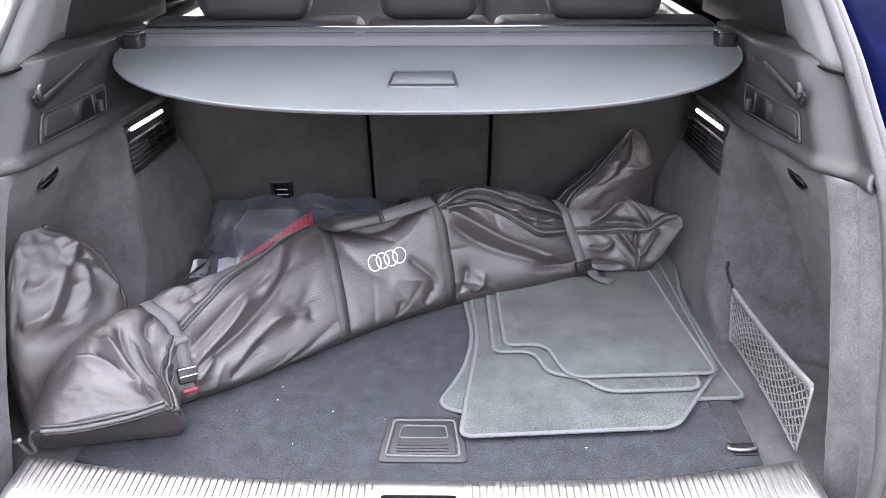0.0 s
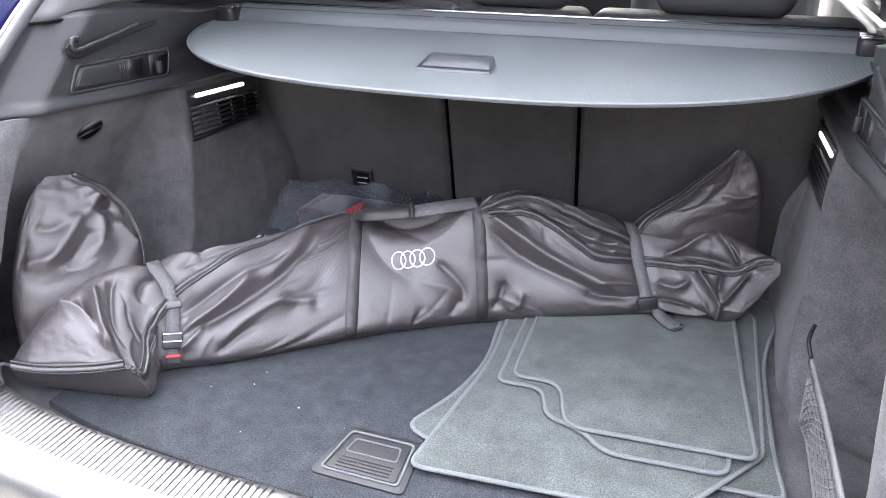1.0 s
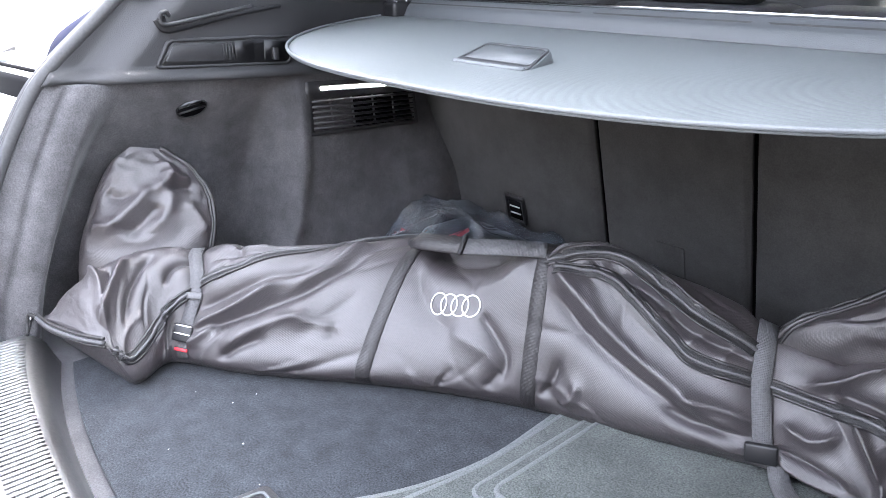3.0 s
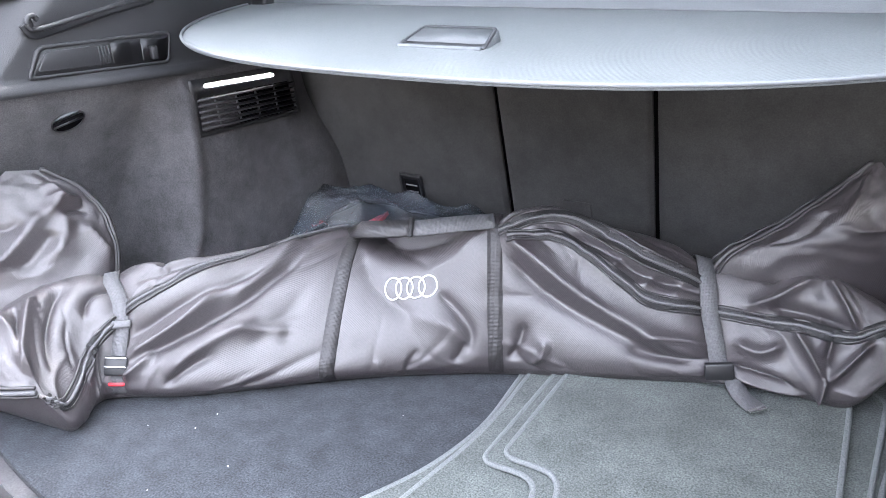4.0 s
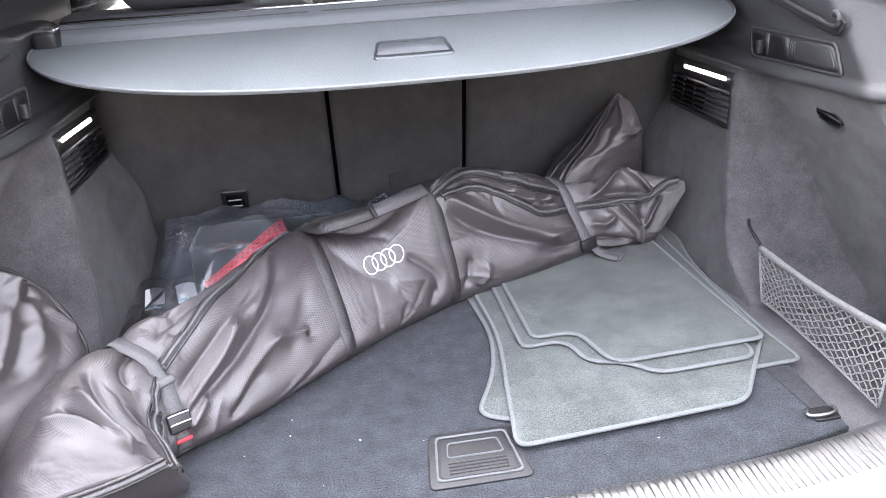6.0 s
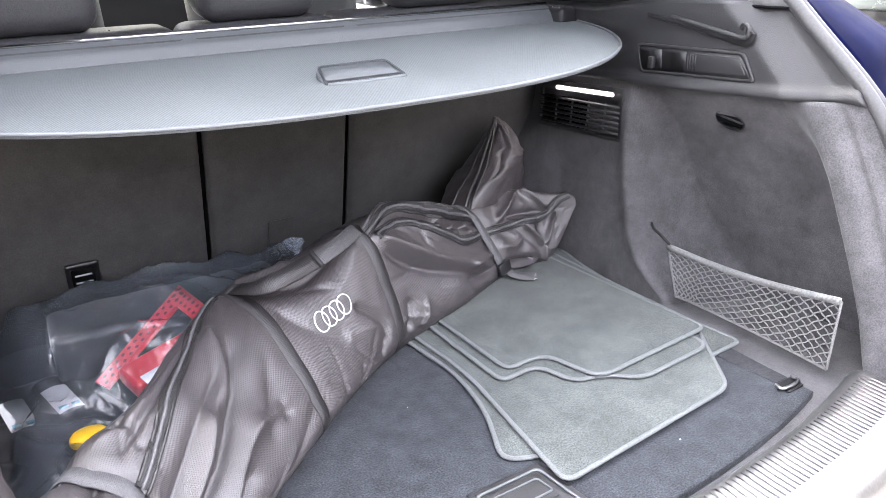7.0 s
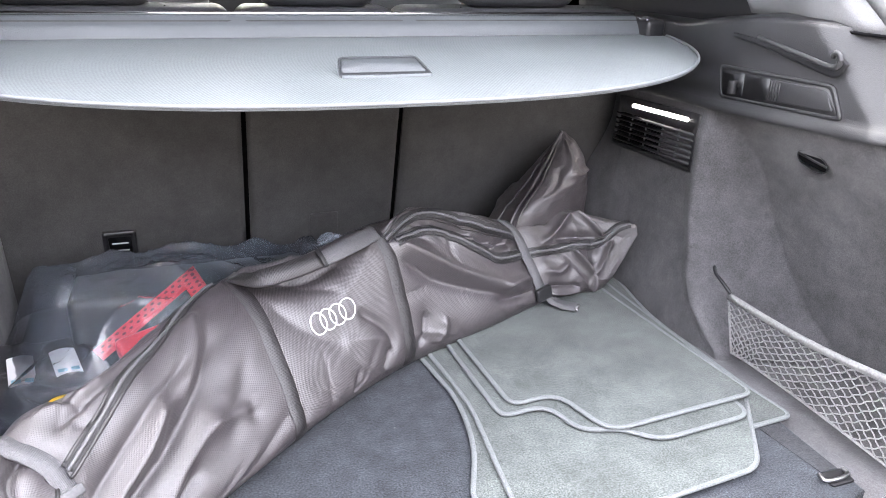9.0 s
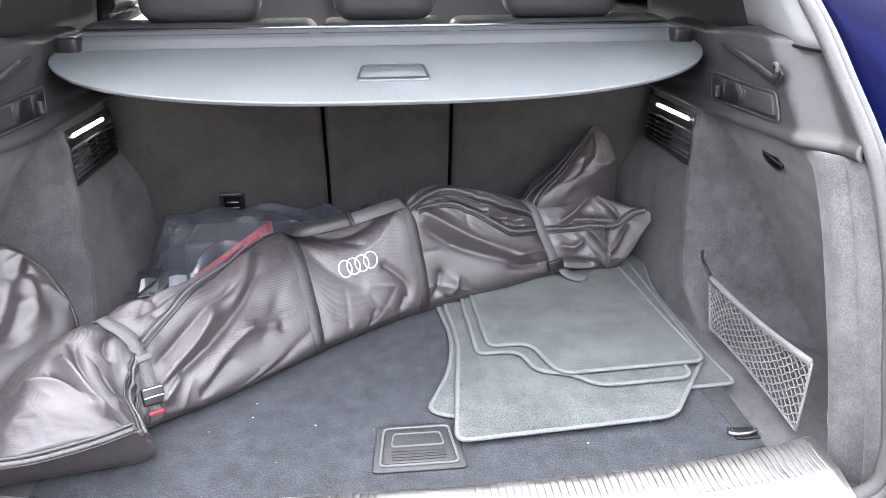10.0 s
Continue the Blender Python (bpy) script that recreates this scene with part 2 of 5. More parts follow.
def tube(points, radius, sides=8, closed=False, flat=1.0, up=(0, 0, 1), bm=None):
    """A round or flattened bar along points; flat scales its height along up."""
    bm = bm or bmesh.new()
    pts = [Vector(p) for p in points]
    n = len(pts)
    rings = []
    for i, p in enumerate(pts):
        a, b = (pts[i - 1], pts[(i + 1) % n]) if closed else (pts[max(i - 1, 0)], pts[min(i + 1, n - 1)])
        t = (b - a).normalized()
        u = Vector(up if not isinstance(up, list) else up[i])
        side = t.cross(u)
        if side.length < 1e-4:
            side = t.cross(Vector((1, 0.2, 0)))
        side.normalize()
        w = side.cross(t)
        r = radius if not callable(radius) else radius(i / max(n - 1, 1))
        rings.append([bm.verts.new(p + side * (r * math.cos(2 * math.pi * k / sides)) + w * (r * flat * math.sin(2 * math.pi * k / sides))) for k in range(sides)])
    for i in range(n if closed else n - 1):
        a, b = rings[i], rings[(i + 1) % n]
        for k in range(sides):
            bm.faces.new((a[k], a[(k + 1) % sides], b[(k + 1) % sides], b[k]))
    if not closed:
        bm.faces.new(rings[0][::-1])
        bm.faces.new(rings[-1])
    bmesh.ops.recalc_face_normals(bm, faces=bm.faces)
    return bm


def band(points, ups, width, thick=0.0016, uvs=True):
    """A strap along points, flat against the surface whose normals are ups."""
    bm = bmesh.new()
    lay = bm.loops.layers.uv.new("UVMap")
    pts, n = [Vector(p) for p in points], len(points)
    rows, run = [], 0.0
    for i, p in enumerate(pts):
        t = (pts[min(i + 1, n - 1)] - pts[max(i - 1, 0)]).normalized()
        u = Vector(ups[i])
        s = t.cross(u).normalized() * (width / 2)
        u = s.cross(t).normalized()
        rows.append([bm.verts.new(q) for q in (p + s * 0.96 + u * thick, p - s * 0.96 + u * thick, p - s, p + s)])
    for i in range(n - 1):
        a, b = rows[i], rows[i + 1]
        step = (pts[i + 1] - pts[i]).length
        for k in range(4):
            f = bm.faces.new((a[k], a[(k + 1) % 4], b[(k + 1) % 4], b[k]))
            for loop, uv in zip(f.loops, ((0, run), (width, run), (width, run + step), (0, run + step))):
                loop[lay].uv = uv
        run += step
    bm.faces.new(rows[0][::-1])
    bm.faces.new(rows[-1])
    bmesh.ops.recalc_face_normals(bm, faces=bm.faces)
    return bm


def rounded(corners, r, seg=5):
    """An outline with its corners rounded; r is one radius or one for each corner."""
    out, n = [], len(corners)
    for i in range(n):
        p, a, b = Vector(corners[i]), Vector(corners[i - 1]), Vector(corners[(i + 1) % n])
        rr = r[i] if isinstance(r, (list, tuple)) else r
        d1, d2 = (a - p), (b - p)
        k = min(rr, 0.45 * d1.length, 0.45 * d2.length)
        s, e = p + d1.normalized() * k, p + d2.normalized() * k
        for j in range(seg + 1):
            t = j / seg
            out.append((1 - t) ** 2 * s + 2 * t * (1 - t) * p + t * t * e)
    return out


def plate(outline, z0, z1, bevel=0.0, matrix=None, seg=2):
    """A flat plate from a 2D outline, between two heights."""
    bm = bmesh.new()
    low = [bm.verts.new((p[0], p[1], z0)) for p in outline]
    f = bm.faces.new(low)
    top = bmesh.ops.extrude_face_region(bm, geom=[f])
    moved = [v for v in top["geom"] if isinstance(v, bmesh.types.BMVert)]
    bmesh.ops.translate(bm, vec=(0, 0, z1 - z0), verts=moved)
    bmesh.ops.recalc_face_normals(bm, faces=bm.faces)
    if bevel:
        rim = [e for e in bm.edges if all(abs(v.co.z - z1) < 1e-6 for v in e.verts)]
        bmesh.ops.bevel(bm, geom=rim, offset=bevel, segments=seg, affect="EDGES", profile=0.5)
    if matrix is not None:
        bmesh.ops.transform(bm, matrix=matrix, verts=bm.verts)
    return bm


def framed(outer, inner, z0, z1, matrix=None):
    """A flat frame between two outlines with the same number of points."""
    bm = bmesh.new()
    n = len(outer)
    r = [[bm.verts.new((p[0], p[1], z)) for p in o] for o, z in ((outer, z0), (outer, z1), (inner, z1), (inner, z0))]
    for k in range(4):
        a, b = r[k], r[(k + 1) % 4]
        for i in range(n):
            bm.faces.new((a[i], a[(i + 1) % n], b[(i + 1) % n], b[i]))
    bmesh.ops.recalc_face_normals(bm, faces=bm.faces)
    if matrix is not None:
        bmesh.ops.transform(bm, matrix=matrix, verts=bm.verts)
    return bm


def smooth(a, b, x):
    t = min(max((x - a) / (b - a), 0.0), 1.0)
    return t * t * (3 - 2 * t)


def along(x, *pairs):
    return float(np.interp(x, [p[0] for p in pairs], [p[1] for p in pairs]))


def side_matrix(sx, x, y, z, turn=0.0):
    """A frame on a side wall: its own X runs to the rear of the car, Y up, Z into the boot."""
    m = Matrix(((0, 0, -sx, sx * x), (-1, 0, 0, y), (0, 1, 0, z), (0, 0, 0, 1)))
    return m @ pose(0, 0, 0, 0, turn, 0)


# ---- ground and car shell ----
bm = grid(lambda u, v: ((u - 0.5) * 4000, (v - 0.5) * 4000, -0.68), 8, 8)
tagged(part("ground", bm, GROUND), "sunlit grey asphalt yard around the car", "ground", kind="structure")

# unseen plain walls, added on both sides and behind to hold back low light
tagged(part("shade_wall", block((5.15, 0.25, 3.2), (0, -6.0, 0.92), 0.02), WALL), "unseen plain grey wall added to hold back low light", "wall", kind="structure")
for sx in (1, -1):
    tagged(part("shade_wall", block((0.25, 6.3, 3.2), (sx * 2.7, -2.975, 0.92), 0.02), WALL), "unseen plain grey wall added to hold back low light", "wall", kind="structure")

# the seal line on one side: (y, z) from the sill upwards, with how far out it stands
SEAL_LINE = ((0.690, 0.000, 0.535), (0.692, 0.022, 0.575), (0.705, 0.08, 0.588), (0.737, 0.160, 0.590), (0.775, 0.265, 0.590), (0.838, 0.372, 0.590), (0.882, 0.421, 0.589), (0.955, 0.482, 0.587), (1.040, 0.552, 0.583), (1.20, 0.665, 0.57), (1.36, 0.78, 0.53), (1.43, 0.825, 0.44))


def seal_y(z):
    return along(z, *[(k[1], k[0]) for k in SEAL_LINE])


def trim_top(y):
    return along(y, (0.88, 0.403), (1.01, 0.394), (1.24, 0.379), (1.6, 0.364))


def wall_x(y, z):
    """How far out the carpeted side wall stands."""
    base = along(y, (0.70, 0.588), (0.78, 0.563), (0.95, 0.560), (1.20, 0.541), (1.46, 0.545), (1.56, 0.572), (1.62, 0.575))
    foot = seal_y(z)
    edge = along(z, (0.0, 0.765), (0.096, 0.791), (0.164, 0.818), (0.287, 0.873), (0.388, 0.929)) - 0.012
    base += (0.592 - base) * smooth(edge, foot, y) ** 1.3
    ridge = along(z, (0.0, 1.115), (0.012, 1.132), (0.056, 1.177), (0.115, 1.211), (0.21, 1.235), (0.36, 1.239))
    post = along(z, (0.0, 0.765), (0.096, 0.791), (0.164, 0.818), (0.287, 0.873), (0.388, 0.929))
    deep = along(z, (0.0, 0.165), (0.10, 0.142), (0.18, 0.118), (0.25, 0.090), (0.31, 0.056), (0.345, 0.030), (0.375, 0.012), (0.41, 0.0))
    slope = max(ridge + 0.004 - y, 0.0) * max(deep, 0.004) / along(z, (0.0, 0.080), (0.10, 0.068), (0.20, 0.060), (0.30, 0.060), (0.37, 0.045))
    knee = 0.5 * (slope + deep - math.sqrt((slope - deep) ** 2 + 0.00003))
    d = max(knee, 0.0) * smooth(post - 0.004, post + 0.045, y)
    bulge = 0.016 * smooth(0.18, 0.0, z) * smooth(1.10, 1.24, y) * smooth(1.52, 1.40, y) + 0.052 * smooth(0.30, 0.13, z) * smooth(1.40, 1.56, y)
    lip = 0.006 * math.exp(-((y - ridge - 0.010) / 0.014) ** 2) * smooth(0.36, 0.32, z)
    seam = 0.008 * math.exp(-((y - foot - 0.55 * (edge - foot)) / 0.006) ** 2)
    return base + d - bulge - lip + seam


def top_edge(y):
    """The height of the plastic trim's upper edge, which swoops down towards the seats."""
    return along(y, (0.9, 0.518), (1.08, 0.518), (1.18, 0.514), (1.30, 0.497), (1.42, 0.478), (1.62, 0.472))


def trim_x(y, z):
    """How far out the plastic upper trim stands."""
    bend = along(z, (0.40, 0.95), (0.518, 1.075))
    return 0.556 + 0.033 * smooth(bend + 0.015, bend - 0.06, y) - 0.006 * smooth(0.455, 0.50, z) * smooth(1.0, 1.1, y) - (0.011 + 0.008 * smooth(1.04, 1.14, y)) * smooth(0.014, 0.0, z - trim_top(y)) + 0.060 * smooth(1.20, 1.48, y) * smooth(0.025, 0.055, z - trim_top(y))


def side_wall(sx, name, side):
    def carpet(u, v):
        y0 = seal_y(v * 0.403) - 0.004
        y = y0 + (1.62 - y0) * u
        z = -0.02 + v * (trim_top(y) + 0.02 - 0.008 * smooth(1.0, 0.93, y))
        return (sx * wall_x(y, z), y, z)
    wall = tagged(part(name, thicken(grid(carpet, 230, 60), (sx * 0.01, 0, 0)), SIDE_CARPET), "dark grey carpeted side wall of the boot with a recess", "side wall", kind="structure")

    # plastic upper trim: bends outwards towards the seal, with a ledge on top
    def upper(u, v):
        z_low = trim_top(0.88 + 0.74 * u) - 0.008
        y0 = seal_y(z_low + (top_edge(1.0) - z_low) * v) - 0.004
        y = y0 + (1.62 - y0) * u
        z = trim_top(y) - 0.008 + (top_edge(y) - trim_top(y) + 0.008) * v
        return (sx * trim_x(y, z), y, z)
    trim = tagged(part("upper_trim", thicken(grid(upper, 110, 26), (sx * 0.006, 0, 0)), PLASTIC), "black grained plastic upper side trim", "trim", kind="structure")

    def ledge(u, v):
        y = 1.03 + 0.60 * u
        z = top_edge(y)
        x0 = trim_x(y, z) + 0.003
        return (sx * (x0 + (0.735 - x0) * v), y, z + 0.010 * math.sin(min(v * 4, 1) * 1.57) - 0.010 * v)
    part("ledge", thicken(grid(ledge, 24, 14), (0, 0, -0.004)), SMOOTH_PLASTIC, trim)

    # trim of the sloping pillar above
    def pillar(u, v):
        z = 0.512 + 0.31 * v
        y0 = seal_y(z) - 0.004
        x0 = along(z, *[(k[1], k[2]) for k in SEAL_LINE])
        y = y0 + (0.29 - 0.14 * v) * u
        return (sx * (x0 - 0.012 * smooth(0.0, 0.16, u) + 0.045 * smooth(0.3, 1.0, u)), y, z)
    part("pillar_trim", thicken(grid(pillar, 30, 20), (sx * 0.006, 0.004, 0)), PILLAR, trim, "grey grained pillar trim")
    joint = [Vector(pillar(u, 0.0)) + Vector((-sx * 0.0015, -0.001, 0.0)) for u in np.linspace(0.03, 0.85, 16)]
    part("pillar_joint", tube(joint, 0.0022, 6), DARK, trim)

    # dark lining between the pillar and the rear side window
    def lining(u, v):
        y0 = seal_y(0.50 + 0.34 * v) + 0.13
        y = y0 + (1.86 - y0) * u
        z = top_edge(y) - 0.012 + (0.86 - top_edge(y)) * v
        return (sx * (0.655 - 0.05 * v + 0.01 * math.sin(u * 3)), y, z)
    part("pillar_lining", thicken(grid(lining, 24, 12), (sx * 0.006, 0, 0)), SMOOTH_PLASTIC, trim)

    # opener and release levers in a shallow frame
    m = side_matrix(sx, 0.5555, 1.13, 0.418, 0)
    outer = rounded([(-0.110, -0.028), (0.120, -0.012), (0.095, 0.030), (-0.122, 0.021)], 0.010)
    inner = rounded([(-0.106, -0.023), (0.112, -0.008), (0.090, 0.025), (-0.117, 0.016)], 0.008)
    panel = part("lever_panel", plate(inner, -0.001, 0.0025, matrix=m), PLASTIC, trim)
    part("rim", framed(outer, inner, 0.0, 0.0034, m), PLASTIC, panel)
    part("flap", plate(rounded([(-0.010, -0.012), (0.104, -0.004), (0.086, 0.021), (-0.010, 0.017)], 0.006), 0.002, 0.0048, 0.0012, m), PLASTIC, panel)
    # flat darker plates; the shade of the hollows is put into their colour
    part("flap_pocket_shade", plate(rounded([(-0.044, -0.015), (-0.012, -0.013), (-0.012, 0.018), (-0.046, 0.017)], 0.004), 0.002, 0.0032, matrix=m), SMOOTH_PLASTIC, panel)
    part("lever_pocket_shade", plate(rounded([(-0.102, -0.020), (-0.062, -0.017), (-0.064, 0.016), (-0.109, 0.012)], 0.004), 0.002, 0.0032, matrix=m), SMOOTH_PLASTIC, panel)
    part("lever", plate(rounded([(-0.086, -0.018), (-0.075, -0.017), (-0.075, 0.004), (-0.086, 0.003)], 0.003), 0.003, 0.012, 0.002, m), PLASTIC, panel)
    for k in range(4):
        x = -0.008 + 0.005 * k
        part("grip_rib", plate([(x, -0.010), (x + 0.002, -0.010), (x + 0.002, 0.016), (x, 0.016)], 0.0045, 0.0060, matrix=m), PLASTIC, panel)

    # slot with a bag hook
    m = side_matrix(sx, 0.5492, 1.13, 0.476)
    groove = spline([(-0.10, 0.010, -0.001), (-0.02, 0.003, 0), (0.07, -0.010, 0), (0.096, -0.010, 0), (0.104, 0.004, 0)], 30)
    part("hook_slot", tube([m @ Vector(p) for p in groove], lambda t: 0.003 + 0.007 * t, 8, flat=0.28, up=(sx, 0, 0)), SMOOTH_PLASTIC, trim)
    hook = spline([(0.088, 0.006, 0.003), (0.093, 0.012, 0.005), (0.102, 0.010, 0.006), (0.104, 0.000, 0.006), (0.092, -0.006, 0.005), (0.04, 0.0, 0.0015), (-0.05, 0.012, -0.002)], 34)
    part("hook", tube([m @ Vector(p) for p in hook], 0.0036, 8), PLASTIC, trim, "black plastic folding bag hook")

    # grille with the lamp above it
    m = side_matrix(sx, 0.5445, 1.370, 0.303, 0)
    outer = rounded([(-0.128, -0.052), (0.120, -0.040), (0.113, 0.056), (-0.116, 0.042)], 0.006)
    inner = rounded([(-0.116, -0.044), (0.105, -0.033), (0.100, 0.025), (-0.106, 0.013)], 0.005)
    grille = part("vent_grille", framed(outer, inner, 0.0, 0.005, m), PLASTIC, wall, "black plastic vent grille below the lamp")
    part("vent_backing", plate(inner, -0.001, 0.0012, matrix=m), DARK, grille)
    for k in range(6):
        f = (k + 0.5) / 6
        a = Vector((-0.116, -0.044 + 0.057 * f, 0.0025))
        b = Vector((0.104, -0.033 + 0.058 * f, 0.0025))
        part("vent_slat", tube([m @ a, m @ b], 0.0056, 6, flat=0.45), PLASTIC, grille)
    # ribs in paler plastic: glints seen between the slats put into their colour
    for k in range(4):
        x = -0.07 + 0.045 * k
        part("pale_vent_rib", tube([m @ Vector((x - 0.003, -0.041 + 0.01 * k / 3, 0.0022)), m @ Vector((x + 0.001, 0.016 + 0.006 * k / 3, 0.0022))], 0.0019, 6), VINYL_PLAIN, grille)
    lamp = part("boot_lamp", plate(rounded([(-0.105, 0.017), (0.112, 0.030), (0.111, 0.051), (-0.100, 0.037)], 0.003), -0.002, 0.004, matrix=m), SMOOTH_PLASTIC, wall, "lit white boot lamp strip")
    part("lamp_lens", plate(rounded([(-0.070, 0.028), (0.085, 0.038), (0.085, 0.0445), (-0.070, 0.0345)], 0.003), 0.003, 0.007, 0.002, m), LED, lamp)

    # oval bag-hook recess
    y, z = 1.070, 0.334
    e = 0.012
    gy, gz = (wall_x(y + e, z) - wall_x(y - e, z)) / (2 * e), (wall_x(y, z + e) - wall_x(y, z - e)) / (2 * e)
    inward = Vector((-sx, gy, gz * 0.6)).normalized()
    rear = (Vector((0, -1, 0)) - inward * inward.dot(Vector((0, -1, 0)))).normalized()
    m = Matrix.Translation(Vector((sx * wall_x(y, z), y, z)) + inward * 0.0035) @ Matrix((rear, inward.cross(rear), inward)).transposed().to_4x4() @ pose(0, 0, -0.003, 0, 0, -sx * 14)
    oval = [(0.025 * math.cos(a), 0.016 * math.sin(a)) for a in np.linspace(0, 2 * math.pi, 33)[:-1]]
    cup = part("finger_hole", plate(oval, -0.012, 0.0015, matrix=m), DARK, wall)
    part("hole_bar", tube([m @ Vector((-0.023, 0.003, 0.0015)), m @ Vector((0.023, 0.003, 0.0015))], 0.002, 6), SMOOTH_PLASTIC, cup)
    lip = [(0.023 * math.cos(a), 0.0145 * math.sin(a)) for a in np.linspace(math.pi * 1.15, math.pi * 1.85, 14)]
    lip += [(x, -0.011 + 0.2 * (y + 0.011)) for x, y in reversed(lip[1:-1])]
    # pale crescent painted for the lit lower inside of the hole
    part("hole_lit_side", plate(lip, 0.001, 0.0035, matrix=m), VINYL_PLAIN, cup)
    part("hole_rim", tube([m @ Vector((0.0252 * math.cos(a), 0.0162 * math.sin(a), 0.0015)) for a in np.linspace(0, 2 * math.pi, 33)[:-1]], 0.0013, 6, closed=True), SMOOTH_PLASTIC, cup)
    return wall


side_wall(1, "wall_right", "right")
side_wall(-1, "wall_left", "left")

# rubber seal all round the opening
keys = [(k[2], k[0], k[1]) for k in SEAL_LINE]
path = spline(keys, 70)
loop = [(x, y, z) for x, y, z in path] + [(0, 1.45, 0.84)] + [(-x, y, z) for x, y, z in reversed(path)]
seal = tagged(part("door_seal", tube([(x * 1.012, y - 0.004, z) for x, y, z in loop], 0.0100, 10), SEAL), "grey rubber seal round the tailgate opening", "door seal", kind="structure")
part("seal_lip", tube([(x * 1.029, y - 0.011, z - 0.002) for x, y, z in loop], 0.0075, 8), SEAL, seal)

# painted flange and quarter panels outside the seal
for sx in (1, -1):
    line = [p for p in path if p[2] > 0.0]

    def flange(u, v):
        x, y, z = line[min(int(round(v * (len(line) - 1))), len(line) - 1)]
        out = along(u, (0, 0.022), (0.25, 0.09), (0.5, 0.17), (0.75, 0.25), (0.9, 0.272), (1, 0.276))
        back = along(u, (0, 0.012), (0.25, 0.006), (0.5, -0.012), (0.75, -0.045), (0.9, -0.10), (1, -0.40)) - max(z - 0.46, 0.0) * 1.1 * u
        return (sx * (x + out * (0.22 + 0.78 * smooth(0.40, 0.45, z))), y - back * smooth(0.40, 0.45, z), z)
    tagged(part("body_side", thicken(grid(flange, 12, len(line) - 1), (0, 0.004, 0)), PAINT), "glossy navy blue rear body panel", "car body", kind="structure")
    part("tail_lamp", block((0.07, 0.04, 0.045), (sx * 0.80, 0.985, 0.428), 0.015, pose(0, 0, 0, 35, 0, sx * 20), 3), LAMP_SHELL, bpy.context.scene.objects["body_side" if sx > 0 else "body_side.001"], "silver and purple tail lamp")

for sx in (1, -1):
    def quarter(u, v):
        y, z = 0.98 + 1.7 * u, -0.45 + 0.92 * v
        y = y - 0.30 * smooth(0.5, 0.1, v) * (1 - u)
        return (sx * (0.88 + 0.05 * math.sin(v * 2.6)), y + 0.17 * smooth(0.85, 1.0, v) * (1 - u), z)
    tagged(part("quarter_panel", thicken(grid(quarter, 16, 14), (sx * -0.006, 0, 0)), PAINT), "glossy navy blue outer side of the car", "car body", kind="structure")

# the raised tailgate over the opening, lined in black
def gate(u, v):
    x = (u - 0.5) * (1.16 - 0.06 * v)
    return (x, 1.40 - 0.92 * v, 0.885 + 0.66 * v ** 0.85 + 0.04 * math.sin(v * 3.1) - 0.05 * (2 * u - 1) ** 4)


def gate_rim(u, v, half, v0, v1):
    """The gate's frame: from its outer edge (v = 0) in to the window's edge (v = 1)."""
    g = u * 2 * math.pi
    cx, cy = (math.copysign(min(abs(k) ** 0.35 * 1.0, 1.0), k) for k in (math.cos(g), math.sin(g)))
    outer = Vector((0.5 + 0.5 * cx, 0.5 + 0.5 * cy))
    inner = Vector((0.5 + half * cx, (v0 + v1) / 2 + (v1 - v0) / 2 * cy))
    p = outer.lerp(inner, v)
    return Vector(gate(p.x, p.y))


gate_ob = tagged(part("tailgate", thicken(grid(lambda u, v: gate_rim(u, v, 0.40, 0.07, 0.56), 96, 14, wrap=True), (0, 0, 0.03)), PLASTIC), "raised tailgate with a black plastic lining and a rear window", "tailgate", kind="structure")
part("gate_skin", grid(lambda u, v: gate_rim(u, v, 0.40, 0.07, 0.56) + Vector((0, 0, 0.055)), 96, 14, wrap=True), PAINT, gate_ob)
part("rear_window", grid(lambda u, v: Vector(gate(0.5 + (u - 0.5) * 0.81, 0.065 + 0.50 * v)) + Vector((0, 0, 0.035)), 10, 8), REAR_GLASS, gate_ob, "tinted rear window")

# loading sill: inner rise, ribbed top, smooth outer lip
def sill_y(x):
    return 0.060 * (abs(x) / 0.56) ** 3


def sill_profile(k):
    return along(k, (0, 0.738), (0.14, 0.726), (0.22, 0.715), (0.30, 0.704), (0.55, 0.655), (0.85, 0.622), (0.93, 0.612), (1, 0.604)), along(k, (0, -0.012), (0.14, 0.032), (0.22, 0.046), (0.30, 0.050), (0.55, 0.050), (0.85, 0.040), (0.93, 0.026), (1, -0.04))


def sill(u, v):
    x = (u - 0.5) * 1.06
    y, z = sill_profile(v)
    return (x, y + sill_y(x) * (1 - 0.45 * v), z)


sill_ob = tagged(part("sill", thicken(grid(sill, 80, 30), (0, 0, -0.006)), METAL), "brushed metal loading sill with fine ribs", "sill", kind="structure")
for i in range(112):
    x = -0.515 + 1.03 * i / 111
    if abs(x - 0.01) < 0.055:
        continue
    pts = []
    for k in (0.27, 0.36, 0.45, 0.54):
        y, z = sill_profile(k)
        pts.append((x, y + sill_y(x) * (1 - 0.45 * k), z + 0.0012))
    part("rib", tube(pts, 0.0012, 5), METAL, sill_ob)
bm = framed(rounded([(-0.055, -0.05), (0.075, -0.05), (0.07, 0.0), (-0.05, 0.0)], 0.006), rounded([(-0.042, -0.05), (0.062, -0.05), (0.058, -0.008), (-0.038, -0.008)], 0.005), 0, 0.005, pose(0, 0.690, 0.051))
plate_ob = part("striker_frame", bm, PALE, sill_ob)
